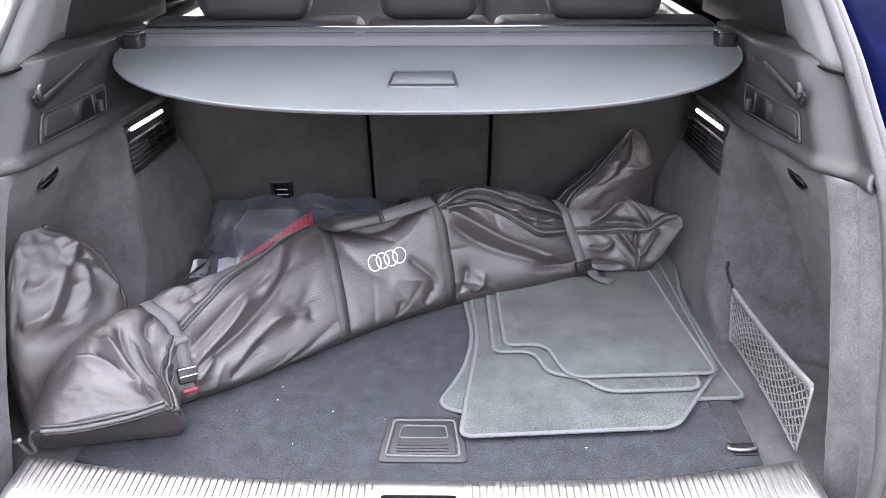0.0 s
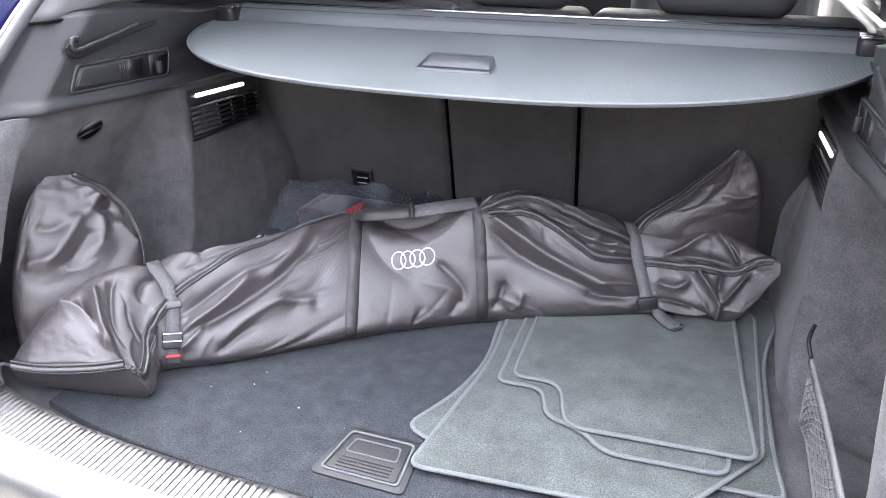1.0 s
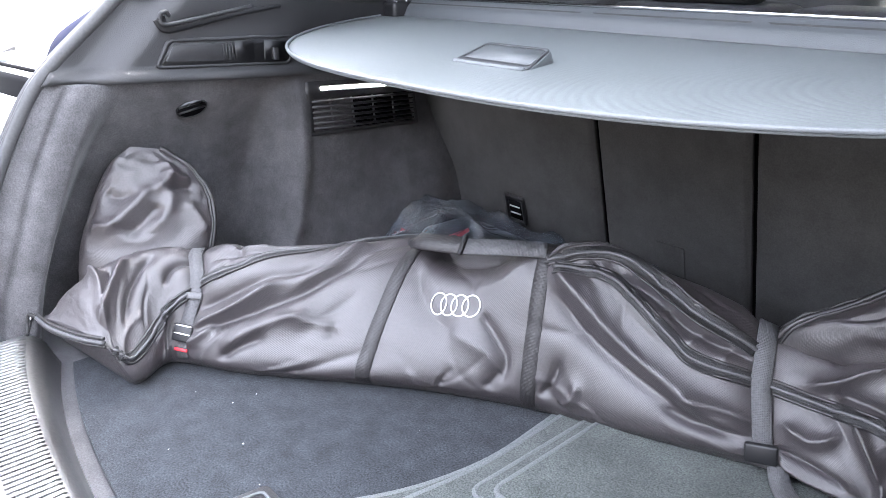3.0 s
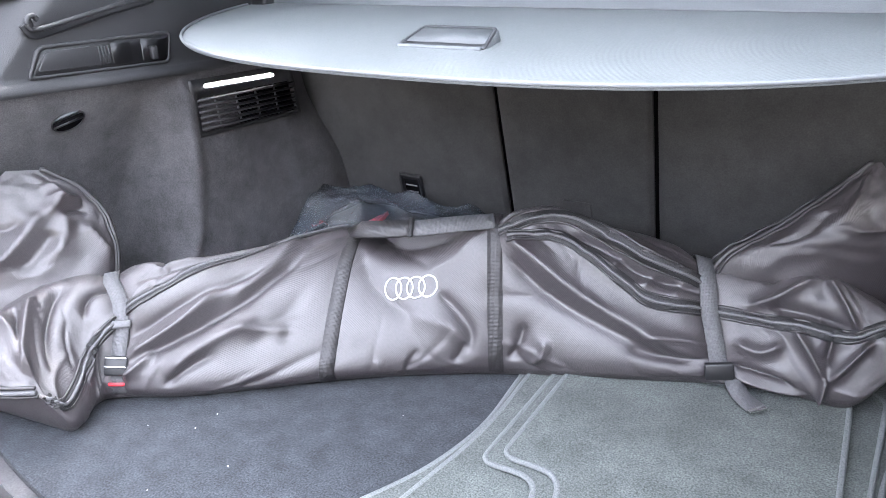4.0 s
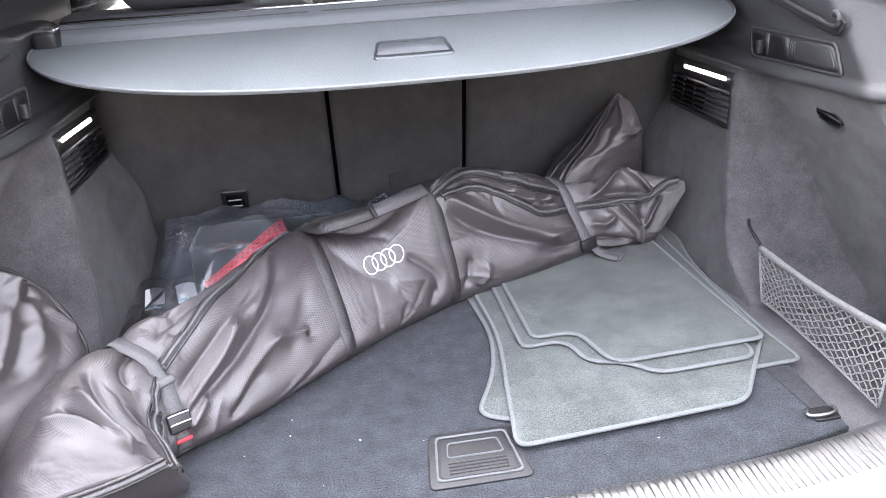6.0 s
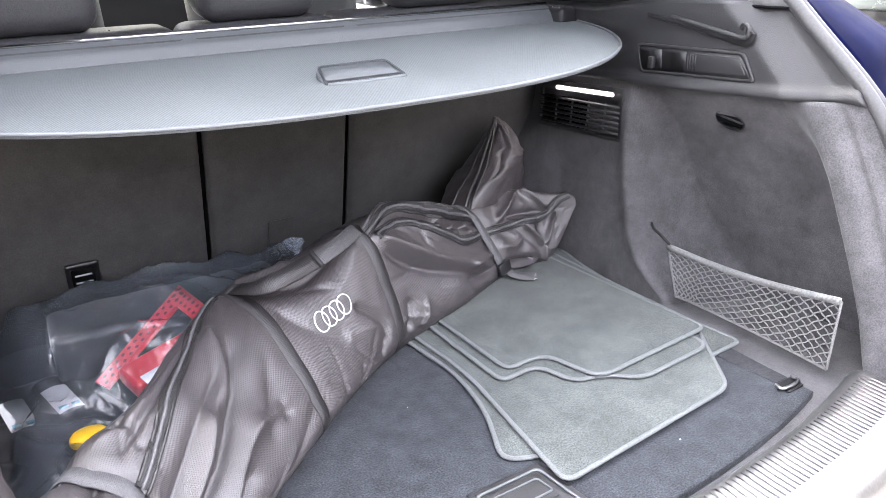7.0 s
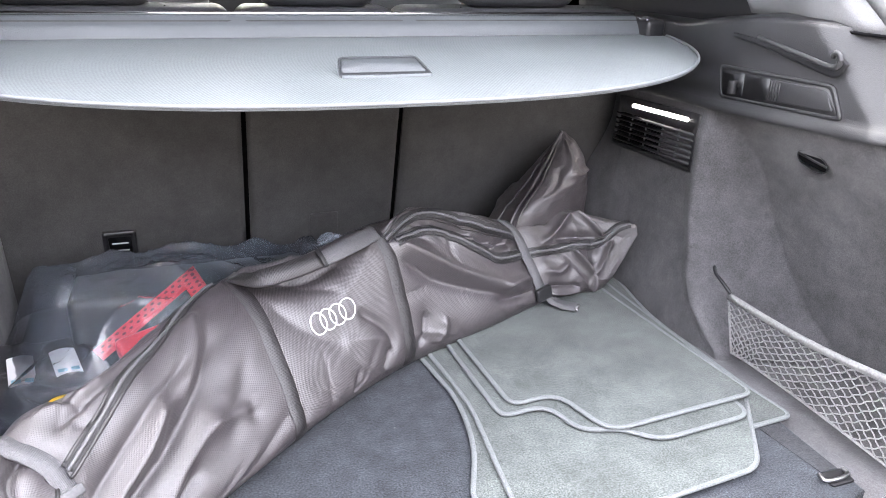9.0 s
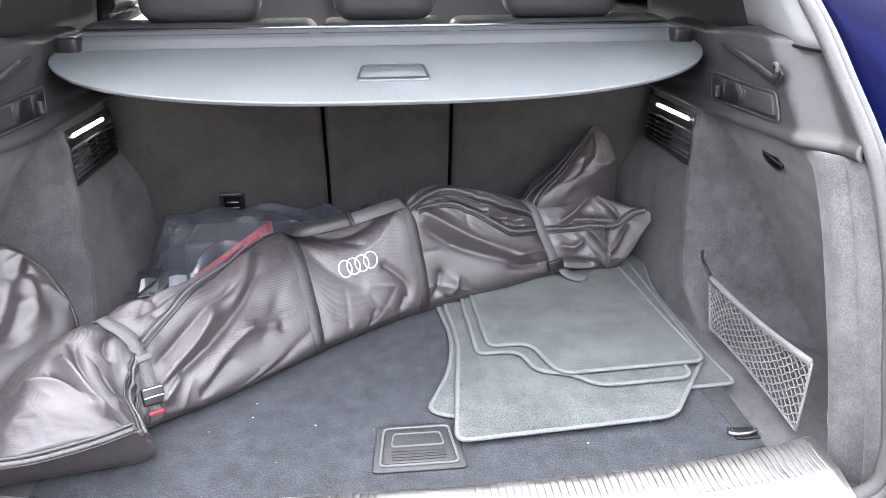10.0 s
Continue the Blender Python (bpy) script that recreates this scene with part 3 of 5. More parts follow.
part("striker_hole", plate(rounded([(-0.042, -0.05), (0.062, -0.05), (0.058, -0.008), (-0.038, -0.008)], 0.005), 0, 0.002, matrix=pose(0, 0.690, 0.051)), DARK, plate_ob)

def bumper(u, v):
    x = (u - 0.5) * 1.75
    y = 0.62 - along(v, (0, 0), (0.2, 0.05), (0.5, 0.10), (1, 0.12)) + 0.22 * (abs(x) / 0.875) ** 4
    return (x, y, -0.03 - along(v, (0, 0), (0.2, 0.02), (0.5, 0.15), (1, 0.45)))


tagged(part("bumper", thicken(grid(bumper, 40, 14), (0, 0.006, 0)), PAINT), "navy blue painted rear bumper below the sill", "bumper", kind="structure")

# ---- boot floor ----
tagged(part("floor", block((1.66, 0.96, 0.02), (0, 1.19, -0.022), 0.002), SIDE_CARPET), "dark carpeted boot base under the floor panel", "floor", kind="structure")
front = [(x, 0.757 + sill_y(x)) for x in np.linspace(-0.50, 0.50, 31)]
outline = front + [(0.505, 1.05), (0.50, 1.60), (-0.50, 1.60), (-0.505, 1.05)]
tagged(part("floor_panel", plate(outline, -0.012, 0.0, 0.003), FLOOR_CARPET, smooth=False), "blue-grey carpeted boot floor panel", "boot floor", kind="structure")

STRIP = material("dark_floor_strip", (0.040, 0.041, 0.045), 0.95, grain=0.4, spots=0.3, bump=0.3, scale=480, big=22, spec=0.2)
tagged(part("floor_strip", plate([(0.471, 0.842), (0.498, 0.842), (0.495, 1.02), (0.452, 1.02)], 0.0002, 0.0014, 0.0005), STRIP, smooth=False), "dark woven strip along the edge of the boot floor", "floor strip", kind="structure")

# flush latch in the floor panel
latch = thing("floor_latch", "black plastic recessed pull latch set in the boot floor", "latch", (0.009, 0.846, 0))
part("surround", plate(rounded([(-0.066, -0.050), (0.066, -0.050), (0.056, 0.050), (-0.056, 0.050)], 0.010), 0.0005, 0.0032, 0.0012), PLASTIC, latch)
part("rim", framed(rounded([(-0.056, -0.041), (0.056, -0.041), (0.048, 0.041), (-0.048, 0.041)], 0.008), rounded([(-0.053, -0.038), (0.053, -0.038), (0.045, 0.038), (-0.045, 0.038)], 0.007), 0.003, 0.0055), VINYL_PLAIN, latch)
part("pull", plate(rounded([(-0.050, -0.036), (0.050, -0.036), (0.043, 0.036), (-0.043, 0.036)], 0.007), 0.003, 0.0048, 0.001), PLASTIC, latch)
part("pull_window", framed(rounded([(-0.038, -0.003), (0.038, -0.003), (0.034, 0.026), (-0.034, 0.026)], 0.006), rounded([(-0.036, -0.001), (0.036, -0.001), (0.032, 0.024), (-0.032, 0.024)], 0.005), 0.0045, 0.0065), VINYL_PLAIN, latch)
for k in range(4):
    part("grip_rib", block((0.076, 0.0022, 0.002), (0, -0.030 + 0.006 * k, 0.0055), 0.0005), PLASTIC, latch)

# ---- rear seats ----
def seat_y(z):
    return 1.608 - 0.225 * z


def seat_back(name, x0, x1, headrest):
    w, c = x1 - x0, (x0 + x1) / 2
    seat = thing("rear_seat", "rear seat back with dark felt rear and black leather top", "car seat", (c, 1.60, 0), group="rear seats")

    def face(u, v):
        z = -0.01 + 0.485 * v
        ex = abs(math.sin((u - 0.5) * math.pi))
        r = 0.008 * smooth(1 - 0.016 / w, 1.0, ex) + 0.012 * smooth(0.94, 1.0, v)
        return ((0.5 + 0.5 * math.sin((u - 0.5) * math.pi) - 0.5) * (w - 0.0085), seat_y(z) - 1.60 + r, z)
    part("rear_face", thicken(grid(face, 30, 24), (0, 0.006, 0)), SEAT_FELT, seat)
    part("core", block((w + 0.004, 0.085, 0.46), (0, 0.022, 0.225), 0.02, pose(0, 0, 0, 12.5)), DARK, seat)
    part("top_roll", block((w - 0.006, 0.12, 0.055), (0, 0.0, 0.461), 0.024, seg=4), LEATHER, seat, "black leather seat shoulder")
    if w > 0.3:
        for k in (-0.25, 0.28):
            part("seam", tube([(k * w, -0.062, 0.459), (k * w, -0.055, 0.477), (k * w, -0.02, 0.4888)], 0.0012, 6), DARK, seat)
    if headrest is not None:
        bm = block((0.235 if w > 0.3 else 0.205, 0.10, 0.145), (headrest - c, 0.005, 0.561), 0.035, pose(0, 0, 0, 6), 5)
        part("headrest", bm, LEATHER, seat, "padded black leather headrest")
        for k in (-0.05, 0.05):
            part("headrest_post", tube([(headrest - c + k, 0.01, 0.48), (headrest - c + k, 0.012, 0.54)], 0.006, 10), CHROME, seat)
    return seat


seat_l = seat_back("left", -0.60, -0.136, -0.365)
seat_m = seat_back("middle", -0.136, 0.134, 0.0)
seat_back("right", 0.134, 0.60, 0.365)
flap = rounded([(-0.026, -0.03), (0.026, -0.03), (0.026, 0.03), (-0.026, 0.03)], 0.004)
hole = rounded([(-0.018, -0.022), (0.018, -0.022), (0.018, 0.020), (-0.018, 0.020)], 0.003)
# an open child-seat anchor in one seat back, a closed one in the middle
at = Vector((0.02, seat_y(0.10) - 1.600 - 0.002, 0.10))
m = Matrix.Translation(at) @ pose(0, 0, 0, 102.7)
anchor = part("anchor_frame", framed(flap, hole, 0, 0.004, m), SMOOTH_PLASTIC, seat_l, "black plastic child-seat anchor")
for k in (-0.008, 0.006):
    part("anchor_bar", tube([at + Vector((-0.013, -0.004 - 0.225 * k, k)), at + Vector((0.013, -0.004 - 0.225 * k, k))], 0.0014, 6), PALE, anchor)
part("anchor_pocket", plate(hole, 0, 0.001, matrix=m), DARK, anchor)
at = Vector((0.0, seat_y(0.10) - 1.600 - 0.001, 0.10))
part("anchor_flap", plate(flap, 0, 0.0025, 0.001, Matrix.Translation(at) @ pose(0, 0, 0, 102.7)), SEAT_FELT, seat_m, "felt-covered anchor flap")

# ---- load cover ----
cover = thing("load_cover", "pulled-out blue-grey vinyl load cover with a recessed handle", "load cover", (0, 1.48, 0.44))


def cover_sheet(u, v):
    x = 0.612 * math.sin((u - 0.5) * math.pi)
    reach = max(1 - (abs(x) / 0.614) ** 2.6, 0.0) ** 0.56
    y = 1.500 - 0.428 * reach * v
    z = 0.437 + 0.014 * (1 - v * reach) + 0.005 * math.sin(v * math.pi) * reach
    return (x, y - 1.48, z - 0.44)


bm = grid(cover_sheet, 80, 24, uv=(1.22, 0.43))
lay = bm.loops.layers.uv.active
for f in bm.faces:
    for loop in f.loops:
        loop[lay].uv = loop.vert.co.xy
part("cover_sheet", thicken(bm, (0, 0, -0.003)), VINYL, cover)
edge = [cover_sheet(i / 80, 1.0) for i in range(81)]
part("edge_piping", tube([(x, y, z + 0.0015) for x, y, z in edge], 0.0025, 8), EDGE, cover, "stiff light edge of the cover")
part("roller_housing", grid(lambda u, v: ((u - 0.5) * 1.15, 0.016 + along(v, (0, 0.0), (0.3, 0.010), (0.7, 0.026), (1, 0.035)), along(v, (0, 0.010), (0.3, 0.028), (0.7, 0.040), (1, 0.042))), 20, 14, uv=(1.15, 0.06)), HOUSING, cover)
# chrome bar added in place of the sun's glint on the black plastic
part("glint_strip", tube([(-0.575, 0.046, 0.0435), (0.575, 0.046, 0.0435)], 0.0028, 8), CHROME, cover, "added chrome bar that stands in for a sun glint along the roller housing")
part("housing_rear", tube([(-0.575, 0.055, 0.037), (0.575, 0.055, 0.037)], 0.005, 10), SMOOTH_PLASTIC, cover)
for sx in (1, -1):
    part("housing_end", block((0.040, 0.070, 0.040), (sx * 0.592, 0.030, 0.018), 0.008, seg=3), SMOOTH_PLASTIC, cover)
    for k in range(3):
        part("end_rib", block((0.034, 0.004, 0.004), (sx * 0.590, 0.004 + 0.022 * k, 0.038), 0.001), CHROME, cover)
m = pose(0.002, 1.216 - 1.48, 0.0115, 20)
body = part("handle_surround", plate(rounded([(-0.061, -0.027), (0.061, -0.027), (0.052, 0.024), (-0.052, 0.024)], 0.008), -0.022, 0.0015, 0.0012, m), VINYL_PLAIN, cover)
part("handle_rim", framed(rounded([(-0.060, -0.026), (0.060, -0.026), (0.051, 0.023), (-0.051, 0.023)], 0.008), rounded([(-0.055, -0.016), (0.055, -0.016), (0.048, 0.020), (-0.048, 0.020)], 0.006), 0.001, 0.0032, m), HANDLE, body)
part("handle_pocket", plate(rounded([(-0.055, -0.016), (0.055, -0.016), (0.048, 0.020), (-0.048, 0.020)], 0.006), 0.001, 0.0020, matrix=m), HOUSING, body)
part("handle_lip", tube([m @ Vector((x, -0.026 - 0.002 * math.cos(x * 20), 0.003)) for x in np.linspace(-0.056, 0.056, 15)], 0.0030, 8), VINYL_PLAIN, body)

# ---- cabin ahead of the seats ----
tagged(part("roof", block((1.36, 2.4, 0.03), (0, 2.55, 0.90), 0.01), SMOOTH_PLASTIC), "dark roof lining", "roof", kind="structure")
part("roof_skin", block((1.40, 2.42, 0.012), (0, 2.55, 0.926), 0.005), PAINT, bpy.data.objects["roof"])
tagged(part("cabin_floor", block((1.5, 2.2, 0.03), (0, 2.75, -0.32), 0.01), SIDE_CARPET), "dark carpeted cabin floor", "floor", kind="structure")
for sx in (1, -1):
    door = tagged(part("cabin_side", block((0.06, 2.25, 0.74), (sx * 0.765, 2.775, 0.0), 0.02), SMOOTH_PLASTIC), "black plastic cabin side lining below the windows", "cabin side", kind="structure")
    for y in (1.95, 2.85):
        part("window_post", block((0.05, 0.09, 0.42), (sx * 0.68, y, 0.70), 0.012, pose(0, 0, 0, 0, -sx * 14)), SMOOTH_PLASTIC, door)
    part("window_pane", block((0.005, 1.80, 0.52), (sx * 0.70, 2.88, 0.64), 0, pose(0, 0, 0, 0, -sx * 14)), GLASS, door).visible_shadow = False


def front_seat(x):
    s = thing("front_seat", "black leather front car seat", "car seat", (x, 2.45, -0.30), group="front seats")
    part("backrest", block((0.50, 0.14, 0.66), (0, 0, 0.58), 0.06, pose(0, 0, 0, -14), 4), LEATHER, s)
    part("cushion", block((0.52, 0.52, 0.16), (0, 0.28, 0.25), 0.06, seg=4), LEATHER, s)
    part("headrest", block((0.27, 0.11, 0.20), (0, -0.10, 1.03), 0.045, pose(0, 0, 0, -10), 4), LEATHER, s)
    return s


for sx in (1, -1):
    pane = tagged(part("window_rear_side", block((0.005, 0.30, 0.52), (sx * 0.70, 1.84, 0.64), 0, pose(0, 0, 0, 0, -sx * 14)), GLASS), "dark tinted rear side window", "window", kind="structure")
    pane.visible_shadow = False
    part("window_frame", block((0.03, 0.05, 0.44), (sx * 0.690, 1.86, 0.69), 0.008, pose(0, 0, 0, 0, -sx * 14)), SMOOTH_PLASTIC, pane)
front_seat(-0.36)
front_seat(0.36)
tagged(part("dashboard", block((1.4, 0.35, 0.30), (0, 3.45, 0.30), 0.08, seg=4), SMOOTH_PLASTIC), "black dashboard at the front of the cabin", "dashboard", kind="structure")

# ---- floor mats ----
def floor_mat(corners, radii, z, label, lift=0.0):
    mat_ob = thing("floor_mat", label, "floor mat", (0.006, 0.008, z), group="stacked floor mats")
    out = rounded(corners, radii, 6)
    part("carpet_face", plate(out, 0.0, 0.0045, 0.0015), MAT_PILE, mat_ob)
    # even steps round the rim
    ring = [Vector((p[0], p[1], 0.0030)) for p in out]
    part("binding", tube(ring, 0.0038, 8, closed=True, flat=0.72), BINDING, mat_ob, "pale grey stitched edge binding")
    return mat_ob


floor_mat([(0.066, 1.26), (0.083, 1.11), (0.066, 1.01), (0.022, 0.915), (0.068, 0.893), (0.30, 0.92), (0.430, 0.933), (0.517, 0.937), (0.506, 1.02), (0.497, 1.25), (0.535, 1.44), (0.50, 1.47), (0.09, 1.42)], [0.02, 0.06, 0.08, 0.025, 0.02, 0.02, 0.02, 0.015, 0.03, 0.06, 0.02, 0.02, 0.03], 0.001, "grey carpet floor mat at the bottom of the stack")
floor_mat([(0.080, 1.25), (0.092, 1.095), (0.075, 0.97), (0.058, 0.834), (0.386, 0.858), (0.492, 1.006), (0.487, 1.40), (0.10, 1.38)], [0.02, 0.06, 0.05, 0.02, 0.025, 0.015, 0.03, 0.03], 0.0068, "large grey carpet floor mat with a pale bound edge")
floor_mat([(0.114, 1.27), (0.118, 1.044), (0.188, 1.050), (0.204, 0.985), (0.256, 0.974), (0.294, 0.936), (0.448, 0.945), (0.454, 1.35), (0.13, 1.35)], [0.02, 0.018, 0.03, 0.03, 0.03, 0.03, 0.022, 0.03, 0.03], 0.0126, "grey carpet rear floor mat with a stepped edge")
floor_mat([(0.132, 1.27), (0.138, 1.058), (0.210, 1.062), (0.236, 0.966), (0.482, 0.980), (0.464, 1.16), (0.450, 1.36), (0.15, 1.36)], [0.02, 0.018, 0.03, 0.03, 0.018, 0.05, 0.03, 0.03], 0.0184, "grey carpet rear floor mat on top of the stack")

# lashing eye in the floor
eye = thing("lashing_eye", "chrome lashing eye folded flat on the boot floor", "lashing eye", (0.480, 0.827, 0.0))
part("eye_base", plate(rounded([(-0.016, -0.012), (0.020, -0.012), (0.020, 0.012), (-0.016, 0.012)], 0.004), 0.0, 0.003, 0.001), SMOOTH_PLASTIC, eye)
part("eye_ring", tube(spline([(-0.020, 0.008, 0.006), (-0.022, -0.004, 0.006), (0.0, -0.007, 0.007), (0.016, -0.002, 0.007), (0.018, 0.008, 0.006)], 20), 0.0028, 8), METAL, eye)

# ---- stowage net on the side wall ----
net = thing("stowage_net", "grey elastic stowage net across the side recess", "net", (0.548, 0.97, 0.0))


def net_at(u, v):
    """u from the front end to the rear, v from the hem at the floor upwards."""
    y = 1.131 - 0.318 * u
    low = 0.012
    top = 0.099 + 0.027 * u - 0.012 * math.sin(u * math.pi)
    y2 = y + (1 - v) * (-0.06 * (u - 0.75) if u < 0.75 else 0.0) + (1 - v) * (-0.075) * max(0.0, 1 - u / 0.3)
    return Vector((0.0 + 0.006 * math.sin(u * math.pi) - 0.004 * u * 0, y2 - 0.97, low + (top - low) * v))


rows, cols = 7, 17
for k in range(-rows, cols + 1):
    for sgn in (1, -1):
        pts = []
        for j in range(rows * 4 + 1):
            v = j / (rows * 4)
            u = (k + sgn * rows * v + (0 if sgn > 0 else rows)) / cols
            if 0 <= u <= 1:
                wob = 0.0016 * math.sin(j * math.pi / 2 * 1.0)
                pts.append(net_at(u, v) + Vector((-0.001 * sgn, wob, 0)))
        if len(pts) > 2:
            part("net_cord", tube(pts, 0.0011, 5), CORD, net)
part("net_hem", band([net_at(u, 1.0) for u in np.linspace(0, 1, 25)], [(-1, 0, 0.2)] * 25, 0.011, 0.003), HEM, net, "woven elastic top hem")
part("net_bottom_cord", tube([net_at(u, 0.0) for u in np.linspace(0, 1, 20)], 0.002, 6), CORD, net)
part("net_side_cord", tube([net_at(0, v) for v in np.linspace(0, 1, 8)], 0.002, 6), CORD, net)
part("net_side_cord", tube([net_at(1, v) for v in np.linspace(0, 1, 8)], 0.002, 6), CORD, net)
part("net_hook", tube(spline([(-0.002, 0.155, 0.105), (-0.006, 0.175, 0.118), (-0.002, 0.195, 0.122), (0.002, 0.205, 0.130)], 14), 0.003, 8), SMOOTH_PLASTIC, net)

# ---- long bag ----
# front foot, back foot, lowest and greatest height, how far back the crest lies
STATIONS = (
    (-0.358, 0.822, -0.512, 0.772, 0.072, 0.086, 0.5),
    (-0.350, 0.848, -0.560, 0.815, 0.006, 0.128, 0.5),
    (-0.378, 0.900, -0.560, 0.920, 0.004, 0.150, 0.5),
    (-0.365, 0.920, -0.442, 1.062, 0.004, 0.152, 0.66),
    (-0.280, 0.975, -0.362, 1.120, 0.003, 0.158, 0.73),
    (-0.137, 1.093, -0.238, 1.310, 0.002, 0.166, 0.66),
    (-0.040, 1.165, -0.140, 1.350, 0.002, 0.176, 0.54),
    (0.060, 1.224, -0.025, 1.390, 0.002, 0.206, 0.42),
    (0.185, 1.258, 0.115, 1.430, 0.015, 0.193, 0.46),
    (0.325, 1.312, 0.265, 1.450, 0.024, 0.156, 0.55),
    (0.400, 1.325, 0.360, 1.475, 0.024, 0.160, 0.5),
    (0.460, 1.335, 0.455, 1.460, 0.026, 0.146, 0.35),
    (0.512, 1.335, 0.505, 1.372, 0.122, 0.142, 0.2),
)
LONG, ROUND = 1.32, 0.60       # the cloth's length and girth, metres
NS, NA = 440, 216
BAND_AT = (0.418, 0.574)


def strap_left(a):
    return along(a, (0.0, 0.252), (0.14, 0.255), (0.20, 0.256), (0.25, 0.250), (0.32, 0.233), (0.5, 0.222))


def strap_right(a):
    return along(a, (0.0, 0.744), (0.11, 0.741), (0.21, 0.734), (0.37, 0.733), (0.6, 0.730))


def bag_base():
    """The bag's skin without folds: rows along it, and round it from the front foot over the crest."""
    rows = np.array(spline(STATIONS, NS))
    fx, fy, bx, by, lo, hi, c = (rows[:, k:k + 1] for k in range(7))
    one, none = np.ones_like(c), np.zeros_like(c)
    ring = ((0.02 * one, 0.05 * one), (-0.012 * one, 0.22 * one), (c * 0.26, 0.58 * one), (c * 0.62, 0.89 * one), (c + 0.05, one), (c + (1 - c) * 0.55, 0.84 * one),
            (0.96 * one, 0.46 * one), (one, 0.18 * one), (0.90 * one, none), (0.5 * one, none), (0.12 * one, none))
    d, z = (np.concatenate([k[axis] for k in ring], 1) for axis in (0, 1))
    n = len(ring)
    f = np.arange(NA) / NA * n
    i, t = f.astype(int), f - f.astype(int)

    def curve(v):
        p = [v[:, (i + k - 1) % n] for k in range(4)]
        return 0.5 * (2 * p[1] + (p[2] - p[0]) * t + (2 * p[0] - 5 * p[1] + 4 * p[2] - p[3]) * t * t + (3 * p[1] - p[0] - 3 * p[2] + p[3]) * t ** 3)
    d, z = curve(d), np.maximum(curve(z), 0.0)
    return np.stack((fx + (bx - fx) * d, fy + (by - fy) * d, lo + (hi - lo) * z), -1)


def sheet_normals(x, wrap=True):
    du = np.gradient(x, axis=0)
    dv = (np.roll(x, -1, 1) - np.roll(x, 1, 1)) if wrap else np.gradient(x, axis=1)
    n = np.cross(du, dv)
    return n / np.maximum(np.linalg.norm(n, axis=-1, keepdims=True), 1e-9)


def pulled(p, q, keys, high, wide, skew=0.0):
    """A pulled fold along keys over a sheet with places (p, q) in metres: a sharp back, soft flanks; below zero it is a crease."""
    line = np.array(spline(keys, 14))
    best, where, side = np.full(p.shape, 9.0), np.zeros(p.shape), np.zeros(p.shape)
    step = np.r_[0, np.cumsum(np.hypot(*np.diff(line, axis=0).T))]
    for k in range(14):
        (x0, y0), (x1, y1) = line[k], line[k + 1]
        vx, vy = x1 - x0, y1 - y0
        l2 = vx * vx + vy * vy + 1e-12
        t = np.clip(((p - x0) * vx + (q - y0) * vy) / l2, 0, 1)
        gap = np.hypot(p - x0 - t * vx, q - y0 - t * vy)
        near = gap < best
        best = np.where(near, gap, best)
        where = np.where(near, (step[k] + t * (step[k + 1] - step[k])) / step[-1], where)
        side = np.where(near, np.sign((p - x0) * vy - (q - y0) * vx), side)
    x = best / (wide * np.where(side * skew > 0, 1 + abs(skew), 1.0))
    ends = np.clip(where / 0.14 + 0.15, 0, 1) * np.clip((1 - where) / 0.22 + 0.05, 0, 1)
    return high * ends * (1.15 * np.exp(-1.5 * (np.sqrt(x * x + 0.012) - 0.11)) - 0.15 * np.exp(-(x / 3.0) ** 2))


